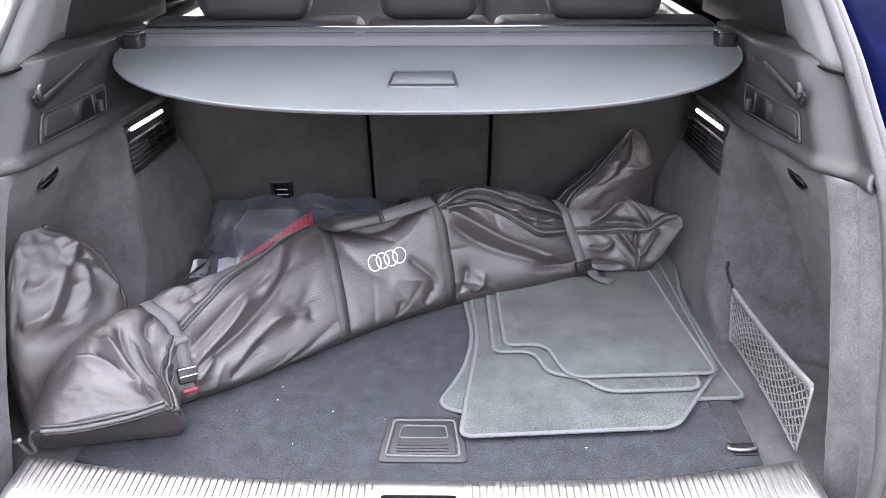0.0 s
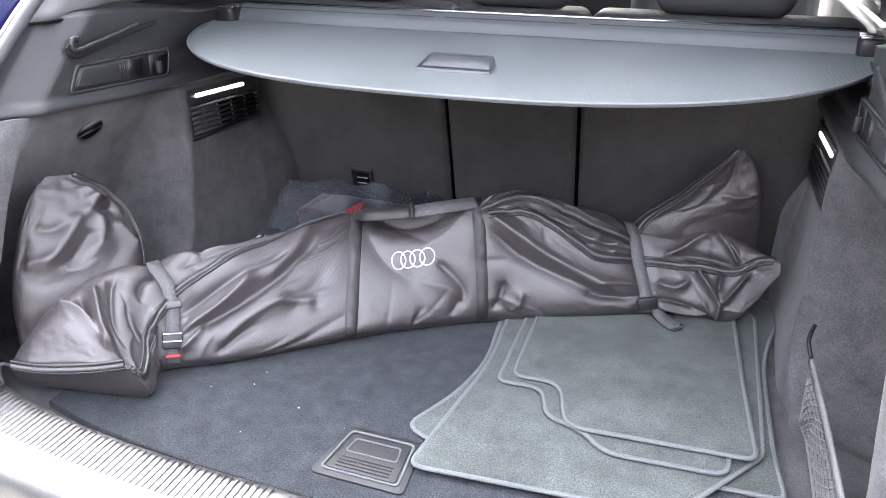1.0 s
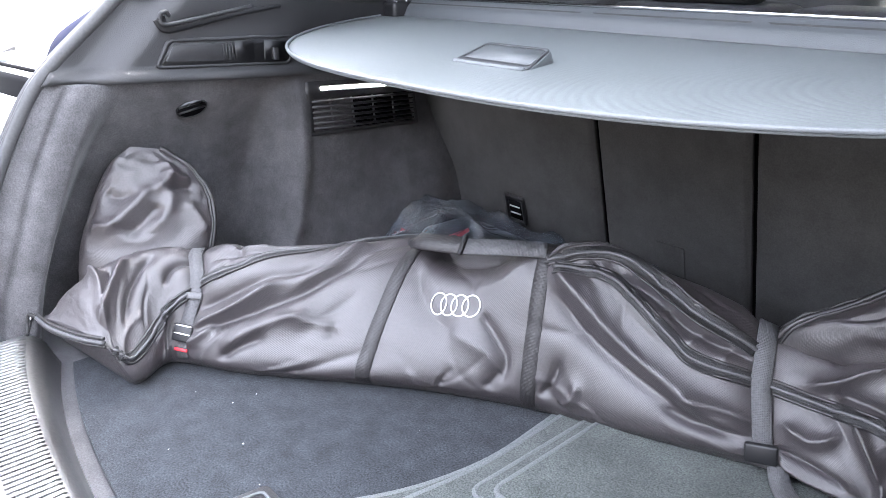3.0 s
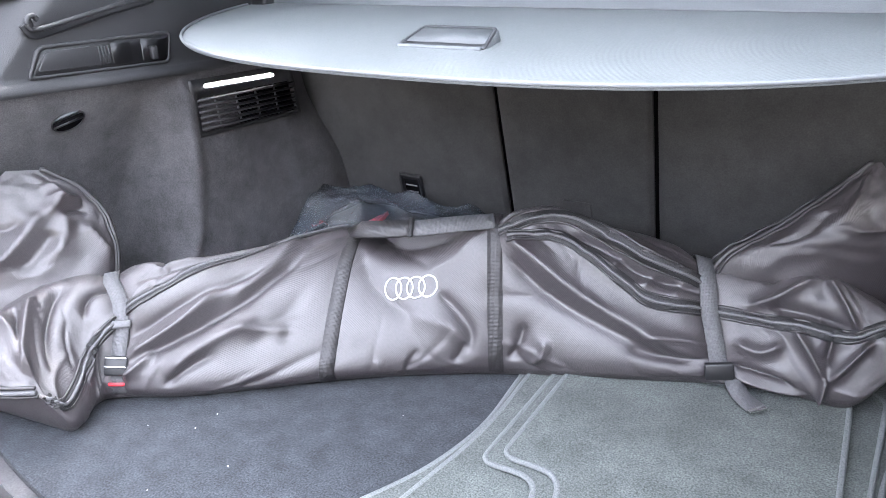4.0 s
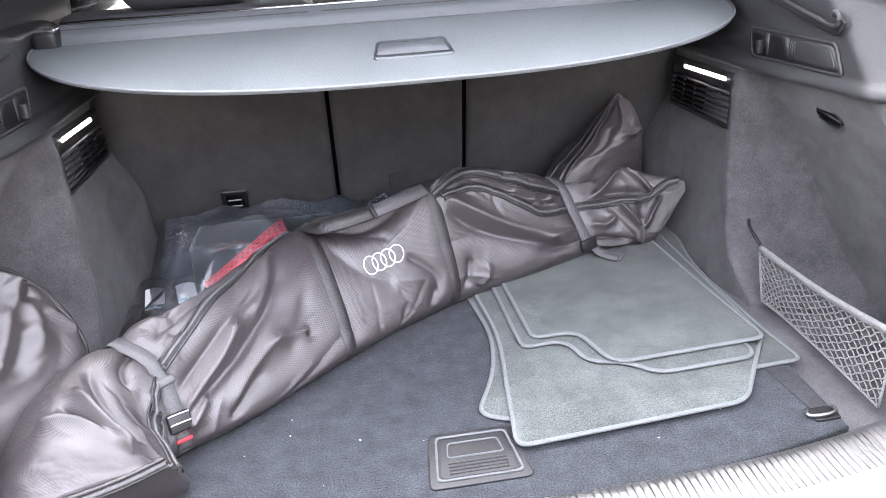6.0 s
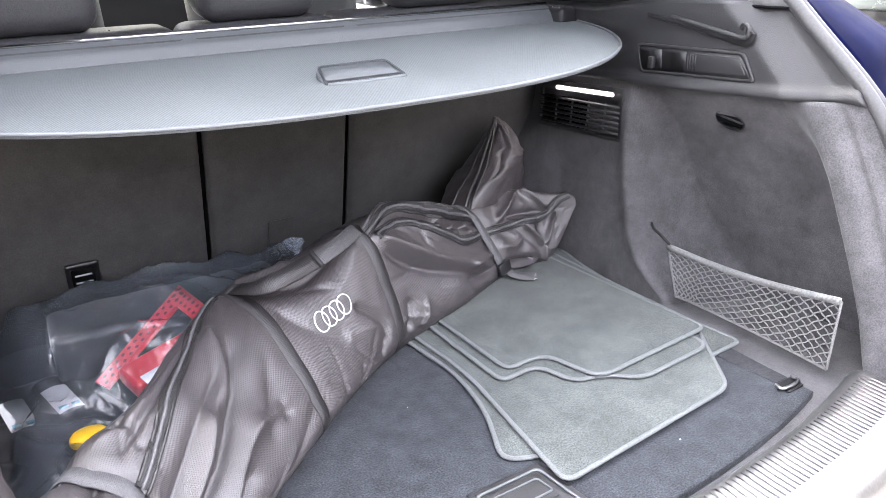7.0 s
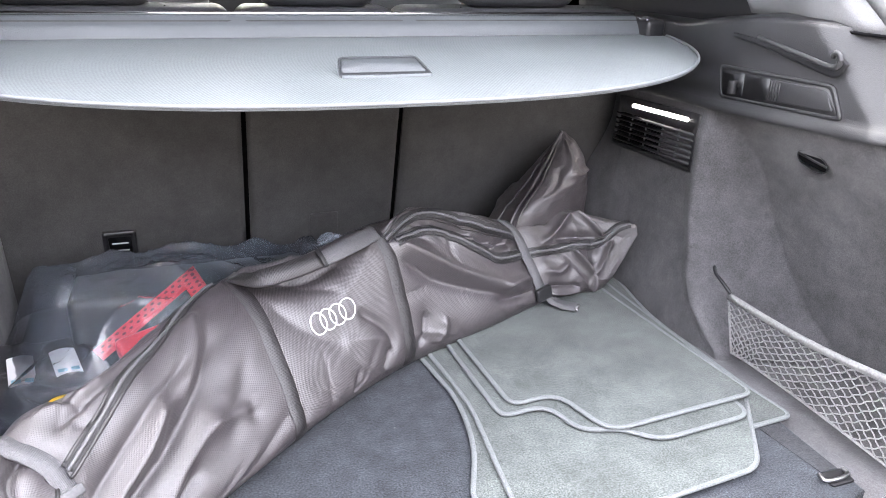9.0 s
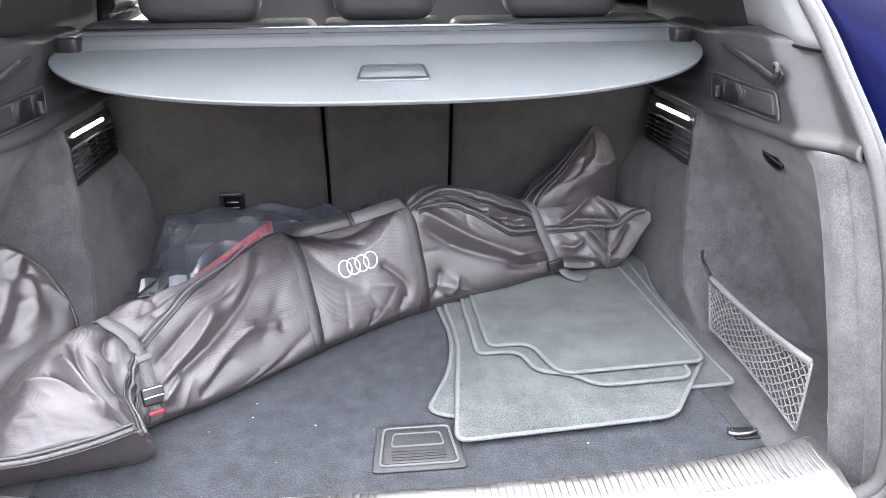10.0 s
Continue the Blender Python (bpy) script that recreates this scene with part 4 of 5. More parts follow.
def crumple(x0, normal, extra, room, rounds, seed, stiff=0.10, wrap=True, begin=None):
    """Lets a sheet of cloth that is larger than its form buckle until its threads have their length again.
    extra: (along, across) surplus of the threads; room: how far it may leave the form, inwards and outwards."""
    draw = np.random.RandomState(seed)
    shift = draw.uniform(-1, 1, x0.shape[:2])
    for _ in range(4):
        shift = (shift + np.roll(shift, 1, 0) + np.roll(shift, -1, 0) + np.roll(shift, 1, 1) + np.roll(shift, -1, 1)) / 5
    x = x0 + normal * (shift * 0.02 if begin is None else begin + shift * 0.002)[..., None]
    if wrap:
        def turn(v, k):
            return np.roll(v, -k, 1)
    else:
        def turn(v, k):
            return np.concatenate((v[:, k:], v[:, :k]), 1)
    rest_s = np.linalg.norm(np.diff(x0, axis=0), axis=-1) * (1 + extra[0][:-1])
    rest_a = np.linalg.norm(turn(x0, 1) - x0, axis=-1) * (1 + extra[1])
    rest_d = np.linalg.norm(turn(x0, 1)[1:] - x0[:-1], axis=-1) * (1 + 0.5 * (extra[0][:-1] + extra[1][:-1]))
    rest_e = np.linalg.norm(x0[1:] - turn(x0, 1)[:-1], axis=-1) * (1 + 0.5 * (extra[0][:-1] + extra[1][:-1]))
    if not wrap:
        rest_a[:, -1] = rest_d[:, -1] = rest_e[:, -1] = np.nan
    for _ in range(rounds):
        move = np.zeros_like(x)
        for shape, rest, give in (("s", rest_s, 0.30), ("a", rest_a, 0.30), ("d", rest_d, 0.10), ("e", rest_e, 0.10)):
            nxt = turn(x, 1)
            a, b = {"s": (x[:-1], x[1:]), "a": (x, nxt), "d": (x[:-1], nxt[1:]), "e": (nxt[:-1], x[1:])}[shape]
            v = b - a
            length = np.linalg.norm(v, axis=-1)
            pull = np.nan_to_num(v * ((length - rest) / np.maximum(length, 1e-9))[..., None]) * give * 0.5
            if shape == "s":
                move[:-1] += pull
                move[1:] -= pull
            elif shape == "a":
                move += pull
                move -= turn(pull, -1)
            elif shape == "d":
                move[:-1] += pull
                move[1:] -= turn(pull, -1)
            else:
                move[:-1] += turn(pull, -1)
                move[1:] -= pull
        x = x + move
        soft = np.zeros_like(x)
        off = x - x0
        soft[1:-1] = off[2:] + off[:-2] + turn(off, 1)[1:-1] + turn(off, -1)[1:-1] - 4 * off[1:-1]
        if not wrap:
            soft[:, 0] = soft[:, -1] = 0
        x = x + stiff * soft * 0.5
        off = x - x0
        out = (off * normal).sum(-1)
        fit = np.clip(out, room[0], room[1])
        slide = off - normal * out[..., None]
        x = x0 + normal * fit[..., None] + slide * 0.9
    return x


def refine(x, ns, na, wrap=True):
    """The same sheet on a finer grid."""
    f = np.linspace(0, x.shape[0] - 1, ns + 1)
    i = np.minimum(f.astype(int), x.shape[0] - 2)
    x = x[i] + (x[i + 1] - x[i]) * (f - i)[:, None, None]
    m = x.shape[1]
    f = np.arange(na) / na * m if wrap else np.linspace(0, m - 1, na)
    i = np.minimum(f.astype(int), m - 1 if wrap else m - 2)
    return x[:, i] + (x[:, (i + 1) % m] - x[:, i]) * (f - i)[None, :, None]


# pulled folds: keys (s, a), height, half width, lean
LEFT_PANEL = (
    (((0.391, 0.315), (0.380, 0.264), (0.364, 0.222), (0.345, 0.190), (0.316, 0.163), (0.272, 0.134)), -0.0125, 0.013, 0.8),
    (((0.386, 0.340), (0.374, 0.275), (0.355, 0.224)), 0.0095, 0.014, 0.0),
    (((0.348, 0.258), (0.340, 0.228), (0.318, 0.190), (0.284, 0.155), (0.264, 0.138)), 0.0125, 0.013, 0.0),
    (((0.372, 0.282), (0.335, 0.246), (0.300, 0.208), (0.264, 0.172)), -0.0085, 0.013, 0.0),
    (((0.374, 0.182), (0.350, 0.160), (0.330, 0.132), (0.314, 0.100)), 0.0085, 0.015, 0.6),
    (((0.350, 0.140), (0.325, 0.105), (0.312, 0.070)), -0.0075, 0.011, 0.0),
    (((0.396, 0.160), (0.376, 0.166), (0.355, 0.178)), 0.0050, 0.010, 0.0),
    (((0.391, 0.172), (0.389, 0.152), (0.392, 0.140)), -0.0060, 0.008, 0.0),
    (((0.300, 0.150), (0.280, 0.120), (0.262, 0.105)), 0.0080, 0.011, 0.0),
    (((0.318, 0.300), (0.300, 0.280), (0.280, 0.290)), -0.0040, 0.010, 0.0),
    (((0.330, 0.345), (0.290, 0.330), (0.250, 0.350)), 0.0060, 0.016, 0.0),
    (((0.300, 0.310), (0.285, 0.350), (0.290, 0.400)), -0.0060, 0.010, 0.0),
)
LEFT_BACK = (
    (((0.268, 0.300), (0.310, 0.322), (0.352, 0.340), (0.395, 0.356)), -0.0075, 0.008, 0.0),
    (((0.262, 0.345), (0.310, 0.362), (0.360, 0.372), (0.405, 0.380)), -0.0040, 0.014, 0.0),
    (((0.265, 0.392), (0.315, 0.402), (0.365, 0.405), (0.405, 0.395)), -0.0075, 0.010, 0.4),
    (((0.270, 0.440), (0.320, 0.440), (0.370, 0.425), (0.408, 0.402)), 0.0040, 0.009, 0.0),
    (((0.290, 0.482), (0.340, 0.470), (0.385, 0.440)), -0.0075, 0.009, 0.0),
    (((0.432, 0.380), (0.452, 0.345), (0.470, 0.320)), -0.0070, 0.008, 0.0),
    (((0.436, 0.400), (0.470, 0.385), (0.510, 0.380)), 0.0070, 0.010, 0.0),
)
MIDDLE_PANEL = (
    (((0.432, 0.290), (0.450, 0.225), (0.478, 0.180), (0.520, 0.152)), -0.0060, 0.014, 1.0),
    (((0.520, 0.198), (0.541, 0.155), (0.551, 0.127), (0.549, 0.090)), -0.0105, 0.009, 0.0),
    (((0.490, 0.168), (0.528, 0.143), (0.546, 0.124)), 0.0075, 0.014, 0.0),
    (((0.546, 0.112), (0.540, 0.090), (0.533, 0.065)), -0.0090, 0.013, 0.0),
    (((0.500, 0.110), (0.490, 0.080), (0.486, 0.050)), -0.0050, 0.012, 0.0),
    (((0.440, 0.330), (0.492, 0.305), (0.545, 0.320)), -0.0160, 0.032, 0.0),
    (((0.470, 0.300), (0.500, 0.262), (0.512, 0.240)), -0.0040, 0.012, 0.0),
    (((0.560, 0.300), (0.535, 0.255), (0.500, 0.235)), 0.0045, 0.016, 0.0),
)
RIGHT_PANEL = (
    (((0.578, 0.292), (0.630, 0.218), (0.682, 0.159), (0.730, 0.105)), 0.0125, 0.014, 0.4),
    (((0.584, 0.245), (0.622, 0.184), (0.680, 0.136), (0.732, 0.085)), -0.0100, 0.013, 0.0),
    (((0.600, 0.140), (0.594, 0.100), (0.586, 0.066)), -0.0085, 0.009, 0.0),
    (((0.620, 0.120), (0.616, 0.090), (0.605, 0.055)), 0.0060, 0.010, 0.0),
    (((0.572, 0.310), (0.622, 0.362), (0.657, 0.338), (0.691, 0.292), (0.728, 0.276)), 0.0140, 0.011, 0.0),
    (((0.632, 0.325), (0.662, 0.298), (0.690, 0.252), (0.732, 0.242)), -0.0150, 0.012, 0.0),
    (((0.668, 0.250), (0.674, 0.270), (0.678, 0.285)), 0.0060, 0.006, 0.0),
    (((0.690, 0.225), (0.696, 0.245), (0.700, 0.260)), 0.0060, 0.006, 0.0),
    (((0.710, 0.215), (0.713, 0.238), (0.718, 0.255)), 0.0060, 0.006, 0.0),
    (((0.690, 0.140), (0.715, 0.145), (0.735, 0.135)), 0.0090, 0.009, 0.0),
    (((0.682, 0.120), (0.705, 0.105), (0.735, 0.110)), -0.0080, 0.008, 0.0),
)
ENDS = (
    (((0.765, 0.230), (0.810, 0.262), (0.856, 0.325)), 0.0090, 0.010, 0.0),
    (((0.856, 0.330), (0.882, 0.280), (0.912, 0.230)), 0.0110, 0.010, 0.0),
    (((0.790, 0.232), (0.840, 0.228), (0.890, 0.232)), -0.0100, 0.014, 0.0),
    (((0.800, 0.300), (0.780, 0.340), (0.765, 0.380)), -0.0090, 0.016, 0.0),
    (((0.822, 0.195), (0.846, 0.150), (0.870, 0.112)), 0.0100, 0.010, 0.0),
    (((0.935, 0.215), (0.902, 0.160), (0.872, 0.112)), 0.0100, 0.010, 0.0),
    (((0.870, 0.120), (0.868, 0.070), (0.866, 0.020)), 0.0100, 0.010, 0.0),
    (((0.872, 0.200), (0.872, 0.170), (0.871, 0.140)), -0.0130, 0.012, 0.0),
    (((0.752, 0.150), (0.780, 0.140), (0.812, 0.160)), 0.0080, 0.010, 0.0),
    (((0.752, 0.105), (0.790, 0.085), (0.830, 0.060)), -0.0080, 0.010, 0.0),
    (((0.752, 0.070), (0.800, 0.040), (0.850, 0.030)), 0.0060, 0.010, 0.0),
    (((0.112, 0.412), (0.103, 0.310), (0.062, 0.205)), 0.0100, 0.012, 0.5),
    (((0.155, 0.335), (0.108, 0.282), (0.055, 0.232)), 0.0110, 0.012, 0.0),
    (((0.130, 0.360), (0.100, 0.292), (0.070, 0.240)), -0.0110, 0.010, 0.0),
    (((0.190, 0.330), (0.150, 0.270), (0.105, 0.190)), -0.0080, 0.014, 0.0),
    (((0.235, 0.300), (0.215, 0.280), (0.200, 0.230)), -0.0090, 0.011, 0.0),
    (((0.228, 0.200), (0.190, 0.150), (0.150, 0.120)), 0.0070, 0.011, 0.0),
)

base = bag_base()
facing = sheet_normals(base)
if (facing[NS // 2, NA * 4 // 11, 2]) < 0:
    facing = -facing
S, A = np.meshgrid(np.linspace(0, 1, NS + 1), np.arange(NA) / NA, indexing="ij")
bulk = np.zeros_like(S)
for panel, tall in ((LEFT_PANEL, 1.2), (LEFT_BACK, 1.1), (MIDDLE_PANEL, 0.75), (RIGHT_PANEL, 1.1), (ENDS, 1.3)):
    for keys, high, wide, skew in panel:
        bulk += pulled(S * LONG, A * ROUND, [(s * LONG, a * ROUND) for s, a in keys], tall * high, 0.85 * wide, skew)
# short chance creases, drawn towards the straps
draw = random.Random(21)
for k in range(110):
    s, a = draw.choice((draw.uniform(0.03, 0.24), draw.uniform(0.26, 0.42), draw.uniform(0.26, 0.42), draw.uniform(0.43, 0.57), draw.uniform(0.58, 0.74), draw.uniform(0.58, 0.74), draw.uniform(0.75, 0.95))), draw.uniform(0.03, 0.42)
    if abs(s - 0.496) < 0.05 and abs(a - 0.205) < 0.06:
        continue
    lean = 0.9 if s < 0.42 else (-0.8 if s > 0.58 else draw.choice((-1.3, 1.3)))
    turn, size = math.atan(lean) + draw.gauss(0, 0.3), draw.uniform(0.015, 0.055)
    x, y = math.cos(turn) * size, math.sin(turn) * size
    bend = draw.uniform(-0.25, 0.25)
    keys = [(s * LONG - x, a * ROUND - y), (s * LONG - y * bend, a * ROUND + x * bend), (s * LONG + x, a * ROUND + y)]
    bulk += pulled(S * LONG, A * ROUND, keys, draw.choice((-1, 1)) * draw.uniform(0.0010, 0.0028), draw.uniform(0.0028, 0.0075), draw.uniform(-0.8, 0.8))
gap_l = np.abs(S - np.array([strap_left(a) for a in A[0]])[None])
gap_r = np.abs(S - np.array([strap_right(a) for a in A[0]])[None])
upper = np.clip((A + 0.005) / 0.05, 0, 1) * np.clip((0.72 - A) / 0.12, 0, 1) * np.clip(S / 0.04, 0, 1) * np.clip((1 - S) / 0.03, 0, 1)
cinch = np.exp(-(gap_l / 0.011) ** 2) + np.exp(-(gap_r / 0.011) ** 2)
sewn = np.exp(-((S - BAND_AT[0]) / 0.008) ** 2) + np.exp(-((S - BAND_AT[1]) / 0.008) ** 2)
bulk = (bulk * (1 - 0.6 * np.minimum(sewn, 1)) - 0.009 * cinch - 0.0015 * sewn) * upper
formed = base + facing * bulk[..., None]
gather = np.exp(-gap_l / 0.05) + np.exp(-gap_r / 0.07)
logo_calm = 1 - 0.8 * np.exp(-((S - 0.496) / 0.045) ** 4 - ((A - 0.205) / 0.05) ** 4)
surplus_a = (0.022 + 0.06 * gather * (1 - np.minimum(cinch, 1)) + 0.030 * np.clip((S - 0.76) / 0.06, 0, 1) + 0.02 * np.clip((0.22 - S) / 0.06, 0, 1)) * upper * logo_calm
surplus_s = (0.016 + 0.020 * np.clip((S - 0.76) / 0.06, 0, 1) + 0.012 * np.clip((0.23 - S) / 0.06, 0, 1)) * upper * logo_calm
room = (0.0022 + 0.0035 * np.minimum(gather, 1)) * upper * (1 - 0.85 * np.minimum(cinch, 1)) * (1 - 0.6 * np.minimum(sewn, 1)) * (0.35 + 0.65 * logo_calm)
start = None
for k, rounds, stiff in ((4, 200, 0.012), (2, 120, 0.02), (1, 50, 0.04)):
    pick = (slice(None, None, k), slice(None, None, k))
    if start is not None:
        start = refine(start[..., None], NS // k, NA // k)[..., 0]
    cloth = crumple(formed[pick], facing[pick], (surplus_s[pick], surplus_a[pick]), (-room[pick], room[pick]), rounds, 3 + k, stiff, begin=start)
    start = ((cloth - formed[pick]) * facing[pick]).sum(-1)
cloth[..., 2] = np.maximum(cloth[..., 2], 0.002)
skin_normal = sheet_normals(cloth)
skin_normal *= np.sign((skin_normal * facing).sum(-1, keepdims=True))
for _ in range(3):
    skin_normal = (skin_normal + np.roll(skin_normal, 1, 1) + np.roll(skin_normal, -1, 1)) / 3
skin_normal /= np.linalg.norm(skin_normal, axis=-1, keepdims=True)


def on_sheet(sheet, s, a):
    f, g = min(max(s, 0.0), 1.0) * NS, (a % 1.0) * NA
    i, j = min(int(f), NS - 1), int(g) % NA
    t, r, k = f - i, g - int(g), (int(g) + 1) % NA
    return Vector((sheet[i, j] * (1 - t) + sheet[i + 1, j] * t) * (1 - r) + Vector(sheet[i, k] * (1 - t) + sheet[i + 1, k] * t) * r)


def bag_normal(s, a):
    return on_sheet(skin_normal, s, a).normalized()


def bag_at(s, a, lift=0.0):
    p = on_sheet(cloth, s, a) + bag_normal(s, a) * lift
    p.z = max(p.z, 0.002 + max(lift, 0))
    return p


bag = thing("ski_bag", "long grey-brown nylon bag with straps and zips, lying across the boot", "bag", (0, 1.2, 0))
O = Vector((0, 1.2, 0))
moved = cloth - np.array(O)
bm = grid(lambda u, v: moved[int(round(v * NS)), int(round(u * NA)) % NA], NA, NS, wrap=True, uv=(ROUND, LONG))
bmesh.ops.contextual_create(bm, geom=[e for e in bm.edges if e.is_boundary])
bmesh.ops.recalc_face_normals(bm, faces=bm.faces)
part("bag_body", bm, NYLON, bag)


def bag_line(keys, n, lift):
    """A line on the skin through (s, a) keys, with the skin's normals."""
    sa = spline(keys, n)
    return [bag_at(s, a, lift) - O for s, a in sa], [bag_normal(s, a) for s, a in sa]


for s0 in BAND_AT:
    lean = 0.010 if s0 < 0.5 else 0.0
    pts, ups = bag_line([(s0 - lean * 0.4 + lean * max(a - 0.06, 0) / 0.3, a) for a in np.linspace(0.0, 0.56, 8)], 90, 0.0008)
    part("band", band(pts, ups, 0.021, 0.0008), BAND_NYLON, bag, "grey-brown webbing band sewn across the bag")
for strap in (strap_left, strap_right):
    over = np.linspace(0.02, 0.60, 61)
    pts = [on_sheet(base, strap(a), a) + on_sheet(facing, strap(a), a) * -0.0035 - O for a in over]
    part("cinch_strap", band(pts, [on_sheet(facing, strap(a), a) for a in over], 0.021, 0.002), WEBBING, bag, "grey webbing strap pulled tight")
for keys in ([(0.030, 0.130), (0.10, 0.128), (0.17, 0.150), (0.215, 0.175), (0.246, 0.21)], [(0.262, 0.236), (0.298, 0.270), (0.336, 0.314), (0.364, 0.338), (0.391, 0.372), (0.412, 0.386)],
             [(0.578, 0.300), (0.625, 0.352), (0.657, 0.330), (0.691, 0.284), (0.728, 0.268)], [(0.586, 0.284), (0.625, 0.300), (0.650, 0.273), (0.680, 0.227), (0.698, 0.205), (0.741, 0.209), (0.834, 0.200), (0.907, 0.223), (0.985, 0.325)]):
    pts, ups = bag_line(keys, 120, 0.0006)
    zip_ob = part("zip", band(pts, ups, 0.017, 0.0014), ZIP, bag, "dark zip with taped edges")
    pts, ups = bag_line(keys, 120, 0.0024)
    part("zip_teeth", tube(pts, 0.0024, 6, up=ups), WEBBING, zip_ob)
    for side in (-0.012, 0.012):
        pts, ups = bag_line([(p, q + side) for p, q in keys], 120, 0.0010)
        part("zip_piping", tube(pts, 0.0019, 6, up=ups), BAND_NYLON, zip_ob)
e0, e1 = Vector((-0.358, 0.820, 0.083)) - O, Vector((-0.513, 0.769, 0.079)) - O
pts = spline([e0, e0.lerp(e1, 0.3) + Vector((0.002, -0.006, -0.002)), e0.lerp(e1, 0.7) + Vector((0.002, -0.007, -0.002)), e1], 40)
end_zip = part("end_zip", tube(pts, 0.0036, 8), WEBBING, bag, "grey zip along the end of the bag")
for lift in (-0.0065, 0.0065):
    part("zip_piping", tube([p + Vector((0, 0.001, lift)) for p in pts], 0.0024, 6), BAND_NYLON, end_zip)

# buckles and loose ends
def on_strap(strap, a, lift, size, mat, name, label="", spin=0.0):
    """A small block lying on a cinch strap, its long side along the strap."""
    at = [on_sheet(base, strap(b), b) for b in (a - 0.01, a, a + 0.01)]
    n, t = on_sheet(facing, strap(a), a).normalized(), (at[2] - at[0]).normalized()
    m = Matrix.Translation(at[1] + n * (lift - 0.0035) - O) @ Matrix((t.cross(n), t, n)).transposed().to_4x4() @ pose(0, 0, 0, 0, 0, spin)
    bm = block(size, (0, 0, 0), 0.0025)
    bmesh.ops.transform(bm, matrix=m, verts=bm.verts)
    return part(name, bm, mat, bag, label)


on_strap(strap_left, 0.128, 0.005, (0.031, 0.026, 0.009), SMOOTH_PLASTIC, "buckle", "black plastic side-release buckle")
for shift in (-0.004, 0.012):
    on_strap(strap_left, 0.130 + shift, 0.010, (0.029, 0.003, 0.003), CHROME, "buckle_bar")
on_strap(strap_left, 0.205, 0.004, (0.027, 0.011, 0.005), WEBBING, "strap_keeper")
on_strap(strap_left, 0.085, 0.004, (0.022, 0.005, 0.004), RED, "red_tag")
on_strap(strap_right, 0.085, 0.006, (0.034, 0.022, 0.009), SMOOTH_PLASTIC, "buckle", "black plastic side-release buckle")
tail = spline([Vector(p) - O for p in ((0.327, 1.322, 0.050), (0.335, 1.308, 0.034), (0.350, 1.292, 0.029), (0.368, 1.277, 0.030))], 16)
part("strap_tail", band(tail, [(0, -0.3, 1)] * 17, 0.022, 0.002), WEBBING, bag, "loose end of the strap")
part("tail_tip", block((0.006, 0.024, 0.004), tail[-1], 0.001, pose(0, 0, 0, 0, 0, -40)), CHROME, bag)
nose = e1
cord = spline([nose, nose + Vector((-0.006, -0.008, 0.006)), nose + Vector((-0.010, -0.012, -0.008)), nose + Vector((-0.004, -0.016, -0.022)), nose + Vector((-0.016, -0.014, -0.026)), nose + Vector((-0.034, -0.004, -0.014))], 30)
part("pull_cord", tube(cord, 0.0028, 8), ZIP, bag, "short zip pull cord")
part("cord_end", block((0.016, 0.006, 0.006), cord[-1], 0.002, pose(0, 0, 0, 0, -30, -20)), CHROME, bag)

# carrying handle between the two bands
arc = spline([bag_at(0.427, 0.385) - O, Vector((-0.160, 1.205, 0.187)) - O, Vector((-0.082, 1.222, 0.197)) - O, Vector((-0.030, 1.246, 0.204)) - O, bag_at(0.574, 0.330, 0.002) - O], 48)
tilt = [(0.15, -0.62, 0.77)] * 49
part("carry_handle", band(arc, tilt, 0.024, 0.0022), WEBBING, bag, "grey webbing carrying handle")
part("handle_wrap", band([p + Vector((0, -0.0010, 0.0012)) for p in arc[3:25]], tilt[3:25], 0.026, 0.0030), BAND_NYLON, bag, "dark padded wrap round the handle")
part("handle_joint", band([p + Vector((0, -0.0020, 0.0022)) for p in arc[24:26]], tilt[24:26], 0.029, 0.0040), ZIP, bag)

# four linked rings printed in white
def skin_spot(p):
    """The (s, a) of the skin's spot nearest to a place."""
    i, j = np.unravel_index(np.linalg.norm(cloth[:, :NA // 2] - np.array(p), axis=-1).argmin(), (NS + 1, NA // 2))
    return i / NS, j / NA


(sl, al), (sr, ar) = skin_spot((-0.088, 1.172, 0.131)), skin_spot((-0.041, 1.184, 0.138))
for k in range(4):
    ring_pts, ring_ups = [], []
    for g in np.linspace(0, 2 * math.pi, 29)[:-1]:
        s, a = sl + (sr - sl) * k / 3 + 0.0092 * math.cos(g), al + (ar - al) * k / 3 + 0.0185 * math.sin(g)
        ring_pts.append(bag_at(s, a, 0.0010) - O)
        ring_ups.append(bag_normal(s, a))
    part("printed_ring", tube(ring_pts, 0.0011, 6, closed=True, flat=0.4, up=ring_ups), WHITE, bag, "white printed ring")


